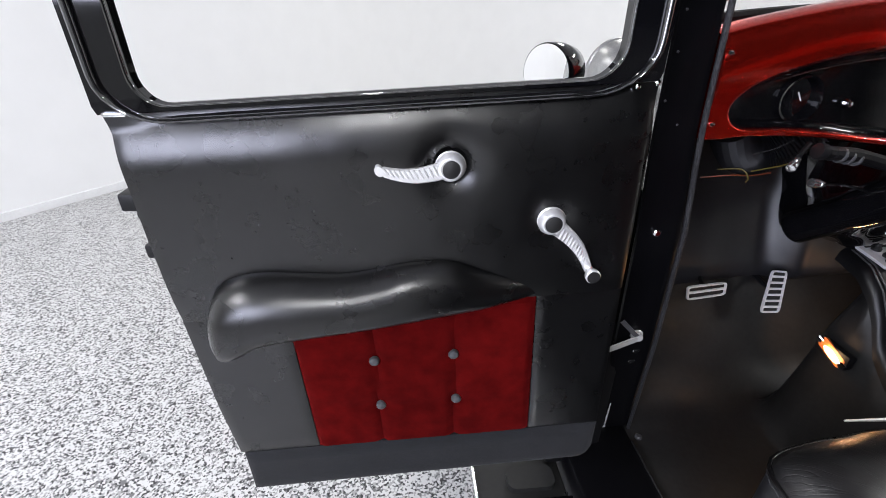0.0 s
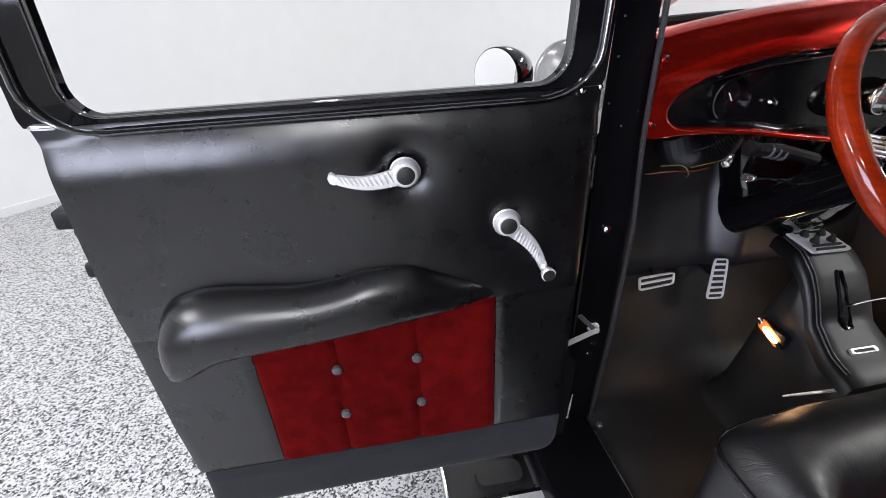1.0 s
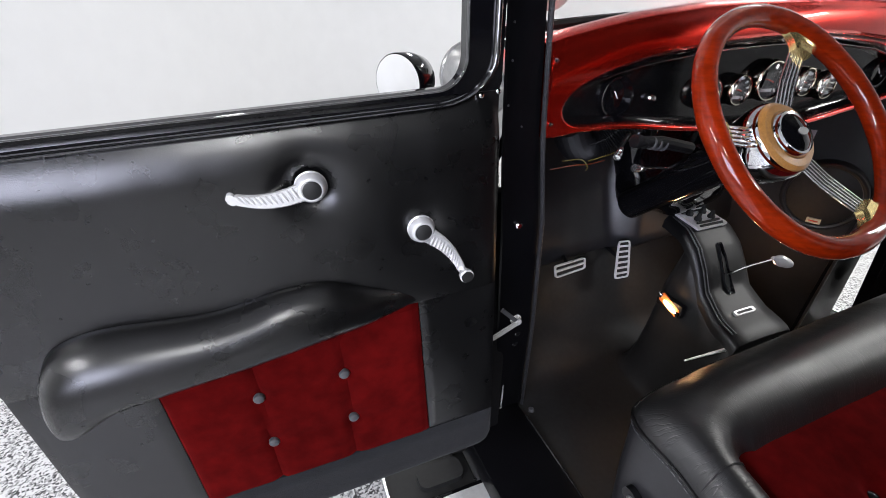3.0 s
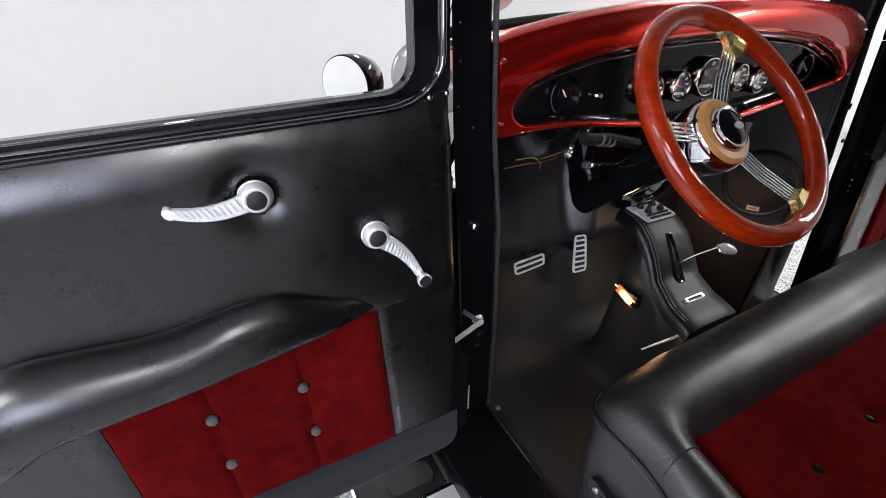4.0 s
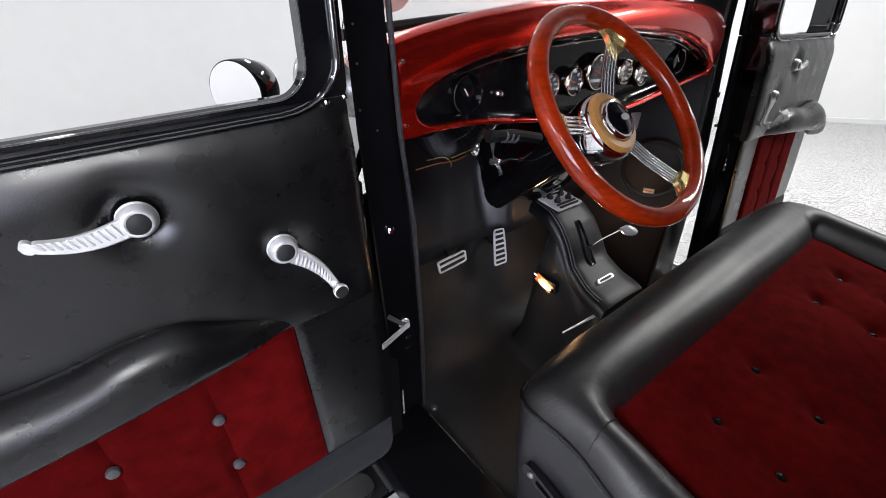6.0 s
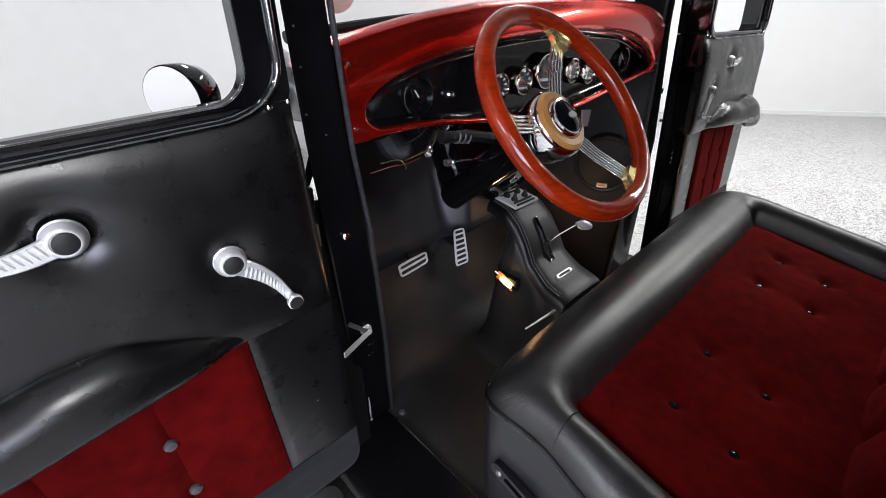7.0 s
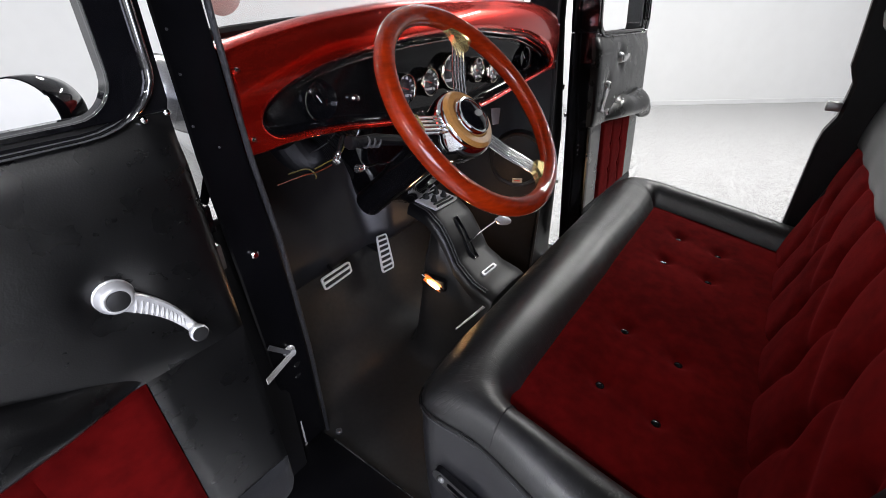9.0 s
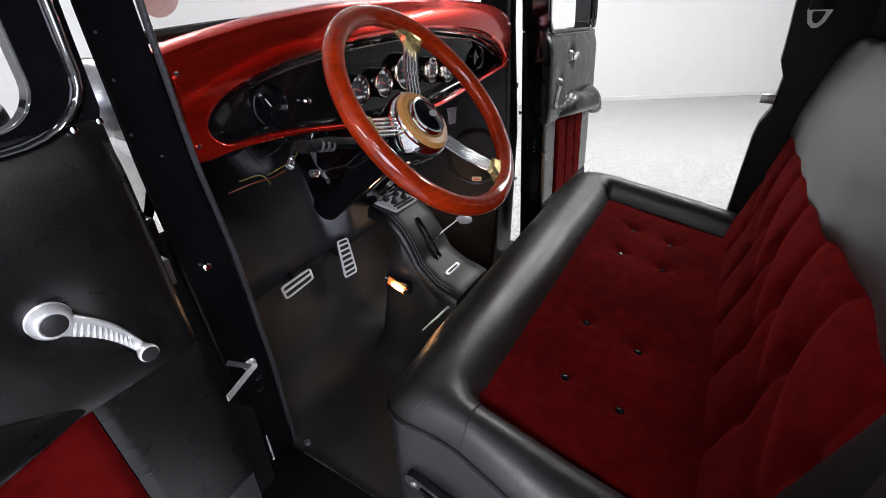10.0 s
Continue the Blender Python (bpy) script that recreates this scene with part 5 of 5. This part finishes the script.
def velvet_z(x, y):
    z = 0.663 - 0.16 * (0.235 - y)
    z += 0.010 * dome((x + 0.43) / 0.98, (0.55 - x) / 0.98, 0.06) * dome((y + 0.16) / 0.42, (0.25 - y) / 0.42, 0.10) - 0.006
    for a, b in SEAT_DOTS:
        q = (x - a) ** 2 + (y - b) ** 2
        z -= 0.016 * math.exp(-q / (2 * 0.014 ** 2)) + 0.009 * math.exp(-q / (2 * 0.045 ** 2))
    return z + 0.0015 * noise.noise((x * 14, y * 14, 2.2))


rows = [[(x, y, velvet_z(x, y)) for y in [-0.16 + (0.415 + 0.034 * (x + 0.435)) * j / 60 for j in range(61)]] for x in [-0.435 + 1.0 * i / 130 for i in range(131)]]
part("velvet_cushion", sheet(rows, [[(a, b, 0.50) for a, b, c in r] for r in rows]), VELVET, SEAT, "tufted dark red velvet cushion", smooth=70)
for x, y in SEAT_DOTS:
    bm = bmesh.new()
    lathe(bm, [(0.0088, -0.004), (0.0088, 0.001), (0.0075, 0.0035), (0.004, 0.0052), (0.0, 0.0057)], (x, y, velvet_z(x, y) + 0.001), (0, -0.15, 1), 16)
    part("button", bm, BUTTON, SEAT, "small grey upholstery button")
# backrest
def back_at(x, z, out=0.0):
    return (x, -0.135 - 0.25 * (z - 0.62) + out * 0.97, z + out * 0.24)


COLUMNS = [-0.452 + 0.178 * k for k in range(7)]
BACK_DOTS = [(x + shift, z) for z, shift in ((0.708, -0.012), (0.806, 0.008)) for x in COLUMNS]
PLEATS = [((x - 0.012, 0.50), (x - 0.012, 0.708)) for x in COLUMNS] + [((x - 0.012, 0.708), (x + 0.008, 0.806)) for x in COLUMNS] + [((x + 0.008, 0.806), (x + 0.012, 0.99)) for x in COLUMNS]
CROSS = [((COLUMNS[k] - 0.012, 0.708), (COLUMNS[k + 1] + 0.008, 0.806)) for k in range(6)]


def fold_distance(x, z, a, b):
    dx, dz = b[0] - a[0], b[1] - a[1]
    t = min(1.0, max(0.0, ((x - a[0]) * dx + (z - a[1]) * dz) / (dx * dx + dz * dz)))
    return math.hypot(x - a[0] - dx * t, z - a[1] - dz * t)


def back_puff(x, z):
    w = 0.036 * dome((x + 0.49) / 1.11, (0.62 - x) / 1.11, 0.05) * dome((z - 0.50) / 0.38, 1.0, 0.12) * ease((0.955 - z) / 0.06)
    wx, wz = x + 0.006 * noise.noise((x * 9, z * 9, 1.7)), z + 0.006 * noise.noise((x * 9, z * 9, 6.1))
    d, c = (min(fold_distance(wx, wz, a, b) for a, b in lines) for lines in (PLEATS, CROSS))
    w -= 0.013 * math.exp(-(d / 0.018) ** 1.2) + 0.009 * math.exp(-(c / 0.020) ** 1.4)
    for a, b in BACK_DOTS:
        w -= 0.018 * math.exp(-((x - a) ** 2 + (z - b) ** 2) / (2 * 0.015 ** 2))
    return w + 0.002 * noise.noise((x * 12, z * 12, 4.2))


rows = [[back_at(x, z, back_puff(x, z)) for z in [0.54 + 0.42 * j / 66 for j in range(67)]] for x in [-0.488 + 1.105 * i / 190 for i in range(191)]]
part("velvet_backrest", sheet(rows, [[(a, b - 0.06, c) for a, b, c in [back_at(r0[0], r0[2]) for r0 in r]] for r in rows]), VELVET, SEAT, "tufted dark red velvet backrest", smooth=70)
# leather top and side borders of the backrest
ROLL_EDGE = [(-0.545, 0.920), (-0.445, 0.925), (-0.335, 0.931), (-0.230, 0.930), (-0.080, 0.909), (0.075, 0.899), (0.350, 0.903), (0.640, 0.900)]
rows, under = [], []
for i in range(61):
    x = -0.545 + 1.185 * i / 60
    r, u = [], []
    e = min(1.0, (x + 0.545) / 0.10, (0.640 - x) / 0.05)
    e = math.sqrt(max(0.0, 1 - (1 - max(0.0, e)) ** 2))
    for j in range(25):
        t = j / 24
        edge = curve(ROLL_EDGE, x) + 0.003 * math.sin(x * 38 + 1.0) + 0.002 * noise.noise((x * 11, 0, 0))
        z = edge + (0.245 * (0.55 + 0.45 * e)) * t
        w = 0.026 + 0.020 * e * dome(t, 1.0001 - t, 0.45) * (1 if t < 0.98 else 0.6)
        r.append(back_at(x, z, w)), u.append(back_at(x, z, -0.10 * max(0.25, dome(t + 0.3, 1.0001 - t, 0.3))))
    rows.append(r), under.append(u)
part("headroll", sheet(rows, under), PAD_LEATHER, SEAT, "thick black leather top roll of the backrest", smooth=70)
# side borders: matt black replaces leather, so shade sits in the material
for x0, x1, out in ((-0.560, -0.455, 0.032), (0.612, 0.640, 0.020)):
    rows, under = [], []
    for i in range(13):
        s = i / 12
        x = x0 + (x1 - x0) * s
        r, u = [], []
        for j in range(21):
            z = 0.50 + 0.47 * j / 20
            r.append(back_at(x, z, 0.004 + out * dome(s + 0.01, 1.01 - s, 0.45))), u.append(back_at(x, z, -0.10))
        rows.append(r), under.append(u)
    part("side_bolster", sheet(rows, under), SATIN_BLACK, SEAT, "backrest side border, matt black standing in for shade", smooth=70)
bm = bmesh.new()
block(bm, (-0.47, -0.20, 0.302), (0.56, 0.28, 0.50), 0.02)
part("seat_base", bm, SATIN_BLACK, SEAT)
la, lb = V((-0.5320, 0.300, 0.546)), V((-0.5320, 0.226, 0.524))
ld = (lb - la).normalized()
lu = ld.cross(V((1, 0, 0))).normalized()
on_side = lambda u, v, w: la + ld * u + lu * v + V((-w, 0, 0))
bm = bmesh.new()
plate(bm, rounded(-0.010, -0.014, 0.086, 0.014, 0.012, 6), on_side, -0.008, 0.004, rounded(0.020, -0.006, 0.078, 0.006, 0.0055, 6))
handle = part("tilt_handle", bm, GLOSS_BLACK, SEAT, "black seat tilt handle")
bm = bmesh.new()
lathe(bm, [(0.0062, -0.002), (0.0062, 0.002), (0.0045, 0.0036), (0.0, 0.0038)], on_side(0.008, 0.0, 0.004), (-1, 0, 0), 16)
part("handle_screw", bm, STEEL, handle, "grey screw")
bm = bmesh.new()
plate(bm, rounded(0.020, -0.006, 0.078, 0.006, 0.0055, 6), on_side, -0.008, -0.003)
part("handle_slot", bm, RUBBER, handle)

# ---- seat belt anchor on the far latch pillar ----
BELT = thing("seat_belt", (0.628, -0.15, 1.17), "bright D-shaped seat belt ring on black webbing", "seat belt")
bm = bmesh.new()
put = lambda u, v, w: V((0.624 - w, -0.148 + u, 1.197 + v))
out_l = [(-0.024, 0.022), (0.022, 0.022), (0.024, 0.012), (0.016, -0.016), (0.006, -0.026), (-0.006, -0.026), (-0.016, -0.016), (-0.026, 0.012)]
plate(bm, out_l, put, 0.0, 0.006, [(u * 0.52, v * 0.55 - 0.002) for u, v in out_l])
part("belt_ring", bm, PEDAL_ALLOY, BELT, "bright steel belt ring")
bm = bmesh.new()
block(bm, (0.616, -0.175, 1.21), (0.634, -0.125, 1.5), 0.003)
part("webbing", bm, SATIN_BLACK, BELT, "black belt webbing")

# ---- door check straps, hinges and bolts on the pillars ----
for side in (-1, 1):
    c = V((side * 0.556, 0.648, 0.657))
    strap = thing("door_check_strap", tuple(c), "bright steel door check strap on the hinge pillar", "strap", "check straps")
    for b, half, lab in ((V((side * 0.628, 0.608, 0.655)), 0.0062, "flat bright steel strap"), (V((side * 0.600, 0.628, 0.704)), 0.0045, "short grey strap end")):
        a = c + V((0, -0.016, 0))
        d = (b - a).normalized()
        up = d.cross(V((0, -1, 0))).normalized()
        out = d.cross(up)
        bm = bmesh.new()
        rows = [[p + up * s * half + out * h for s, h in ((-1, -0.0015), (1, -0.0015), (1, 0.0015), (-1, 0.0015))] for p in (a, a.lerp(b, 0.5), b)]
        vs = quads(bm, rows, False, True)
        cap(bm, vs[0]), cap(bm, vs[-1])
        part("strap", bm, ALLOY if half > 0.005 else GREY_PLASTIC, strap, lab)
    bm = bmesh.new()
    lathe(bm, [(0.0125, 0.0), (0.0125, 0.008), (0.0095, 0.011), (0.0075, 0.011), (0.007, 0.019), (0.0, 0.020)], c, (0, -1, 0.1), 20)
    part("pivot_bolt", bm, ALLOY, strap, "bright pivot bolt")
    for dx, dz in ((0.013, -0.050), (0.013, -0.084)):
        bm = bmesh.new()
        lathe(bm, [(0.0085, -0.003), (0.0085, 0.003), (0.006, 0.005), (0.0, 0.005)], (side * (0.553 - dx), 0.648 + (-0.18 * dz), 0.657 + dz), (0, -1, 0.1), 16)
        part("bolt", bm, TRIM_BLACK, CAR, "black slotted bolt")
    bm = bmesh.new()
    lathe(bm, [(0.0065, 0.0), (0.0065, 0.004), (0.004, 0.006), (0.0, 0.006)], (side * 0.598, 0.600, 0.905), (0, -1, 0), 14)
    part("screw", bm, CHROME, CAR, "small bright screw")
    bm = bmesh.new()
    lathe(bm, [(0.008, -0.006), (0.008, 0.003), (0.006, 0.005), (0.0, 0.005)], (side * 0.457, 0.678, 0.304), (0, 0, 1), 16)
    part("bolt", bm, GREY_PLASTIC, CAR, "grey floor bolt")
    for z in (0.985, 0.925):
        bm = bmesh.new()
        lathe(bm, [(0.010, -0.03), (0.010, 0.03)] if side < 0 else [(0.008, -0.008), (0.008, 0.008)], (side * 0.662, 0.600 if side < 0 else 0.645, z), (0, 0, 1), 14)
        if side < 0:
            block(bm, (side * 0.657 - 0.012, 0.592, z - 0.02), (side * 0.657 + 0.012, 0.66, z + 0.02), 0.003)
        part("door_hinge", bm, STEEL if z < 0.95 else GLOSS_BLACK, CAR, "steel door hinge")

# ---- outside mirror ----
MIR = thing("side_mirror", (-0.655, 0.80, 1.10), "round side mirror in a gloss black shell", "mirror")
mc, mn = V((-0.762, 0.735, 1.129)), V((-0.80, -0.60, -0.02)).normalized()
bm = bmesh.new()
lathe(bm, [(0.044, 0.0), (0.045, -0.006), (0.044, -0.026), (0.038, -0.050), (0.025, -0.066), (0.0, -0.073)], mc, mn, 36)
shell = part("mirror_shell", bm, GLOSS_BLACK, MIR)
bm = bmesh.new()
lathe(bm, [(0.043, -0.003), (0.0452, 0.0), (0.0446, 0.003), (0.0430, 0.0015)], mc, mn, 36)
part("mirror_rim", bm, GLOSS_BLACK, shell, "thin black rim")
bm = bmesh.new()
lathe(bm, [(0.0432, 0.002), (0.0432, 0.0040), (0.0, 0.0045)], mc, mn, 36)
part("mirror_glass", bm, MIRROR, shell, "silvered mirror glass")
bm = bmesh.new()
tube(bm, [mc - mn * 0.05, mc - mn * 0.06 + V((0.02, 0.01, -0.05)), V((-0.64, 0.80, 1.06))], 0.006, 10)
part("mirror_arm", bm, CHROME, MIR, "chrome mirror arm")

# ---- cowl lamp, seen through the door window ----
hc = V((-0.364, 1.30, 1.054))
bm = bmesh.new()
lathe(bm, [(0.0, -0.085), (0.030, -0.081), (0.058, -0.066), (0.078, -0.040), (0.088, -0.008), (0.090, 0.022), (0.094, 0.026), (0.094, 0.038), (0.086, 0.042)], hc, (0, 1, 0), 40)
lampshell = part("cowl_lamp", bm, STEEL, CAR, "bright silver lamp bucket on the cowl")
bm = bmesh.new()
lathe(bm, [(0.087, 0.034), (0.060, 0.046), (0.0, 0.052)], hc, (0, 1, 0), 36)
part("lens", bm, GLASS, lampshell, "clear lamp lens")
bm = bmesh.new()
tube(bm, [hc + V((0, -0.02, -0.085)), hc + V((0.0, -0.05, -0.13)), (-0.385, 1.20, 0.93)], 0.012, 10)
part("lamp_stay", bm, CHROME, CAR, "chrome lamp stay")

# ---- ceiling light strips ----
for lx, ly, power, cool in LAMPS:
    light = thing("ceiling_light", (lx, ly, 4.0), "long white ceiling strip light", "ceiling light", "ceiling lights")
    bm = bmesh.new()
    block(bm, (lx - 0.11, ly - 0.7, LAMP_Z), (lx + 0.11, ly + 0.7, LAMP_Z + 0.06), 0.01)
    part("housing", bm, WHITE_WALL, light)
    for k in (-0.5, 0.5):
        bm = bmesh.new()
        tube(bm, [(lx, ly + k, LAMP_Z + 0.05), (lx, ly + k, 4.01)], 0.008, 8)
        part("hanger", bm, STEEL, light)

# ---- unseen softbox on its stand, assumed from the cool highlights ----
BOX = thing("studio_softbox", (SOFT.x, SOFT.y, 0.0), "unseen white faced studio softbox on a black tripod stand", "studio light")
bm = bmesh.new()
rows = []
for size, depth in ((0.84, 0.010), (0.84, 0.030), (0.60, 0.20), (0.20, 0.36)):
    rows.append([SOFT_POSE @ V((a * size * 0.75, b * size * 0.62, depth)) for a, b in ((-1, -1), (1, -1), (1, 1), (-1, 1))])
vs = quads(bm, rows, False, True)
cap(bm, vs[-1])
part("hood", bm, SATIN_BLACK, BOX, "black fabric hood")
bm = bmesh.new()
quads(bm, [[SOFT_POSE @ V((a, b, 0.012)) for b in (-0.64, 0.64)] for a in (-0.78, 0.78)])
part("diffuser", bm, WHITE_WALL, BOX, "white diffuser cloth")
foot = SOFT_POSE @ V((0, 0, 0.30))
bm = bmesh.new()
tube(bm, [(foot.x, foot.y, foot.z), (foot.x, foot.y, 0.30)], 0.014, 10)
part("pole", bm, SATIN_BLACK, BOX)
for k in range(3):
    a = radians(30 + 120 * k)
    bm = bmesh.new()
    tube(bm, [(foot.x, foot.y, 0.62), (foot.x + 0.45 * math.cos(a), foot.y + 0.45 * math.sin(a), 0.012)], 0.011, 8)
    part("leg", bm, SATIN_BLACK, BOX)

# ---- round speaker on the far kick panel ----
SPK, SPN = V((0.458, 0.696, 0.762)), V((-0.90, -0.43, 0.0)).normalized()
SPEAKER = thing("speaker", tuple(SPK - SPN * 0.05), "round black speaker with cloth grille on the kick panel", "speaker")
bm = bmesh.new()
lathe(bm, [(0.098, -0.075), (0.099, -0.010), (0.097, -0.003), (0.092, 0.0), (0.086, -0.003), (0.084, -0.010), (0.084, -0.03)], SPK, SPN, 48)
part("speaker_ring", bm, PAD_LEATHER, SPEAKER, "black leather covered ring")
bm = bmesh.new()
lathe(bm, [(0.085, -0.020), (0.085, -0.010), (0.06, -0.006), (0.03, -0.004), (0.0, -0.0035)], SPK, SPN, 40)
part("grille", bm, CARPET, SPEAKER, "black cloth speaker grille")
bm = bmesh.new()
su = V((0.43, -0.90, 0.0)).normalized()
for du, dz, w, h in ((0.0, 0.0, 0.017, 0.0075), ):
    pts = [SPK - SPN * 0.002 + su * (0.003 + a * w) + V((0, 0, -0.073 + b * h)) for a, b in ((-1, -1), (1, -1), (1, 1), (-1, 1))]
    lo = [bm.verts.new(q - SPN * 0.006) for q in pts]
    hi = [bm.verts.new(q + SPN * 0.001) for q in pts]
    bm.faces.new(hi)
    bm.faces.new(lo[::-1])
    for k in range(4):
        bm.faces.new((lo[k], lo[(k + 1) % 4], hi[(k + 1) % 4], hi[k]))
badge = part("badge", bm, STEEL, SPEAKER, "small bright metal badge")
bm = bmesh.new()
q = SPK - SPN * 0.0005 + su * 0.003 + V((0, 0, -0.073))
tube(bm, [q - su * 0.011, q + su * 0.011], 0.0018, 6)
part("badge_bar", bm, RED_MARK, badge)
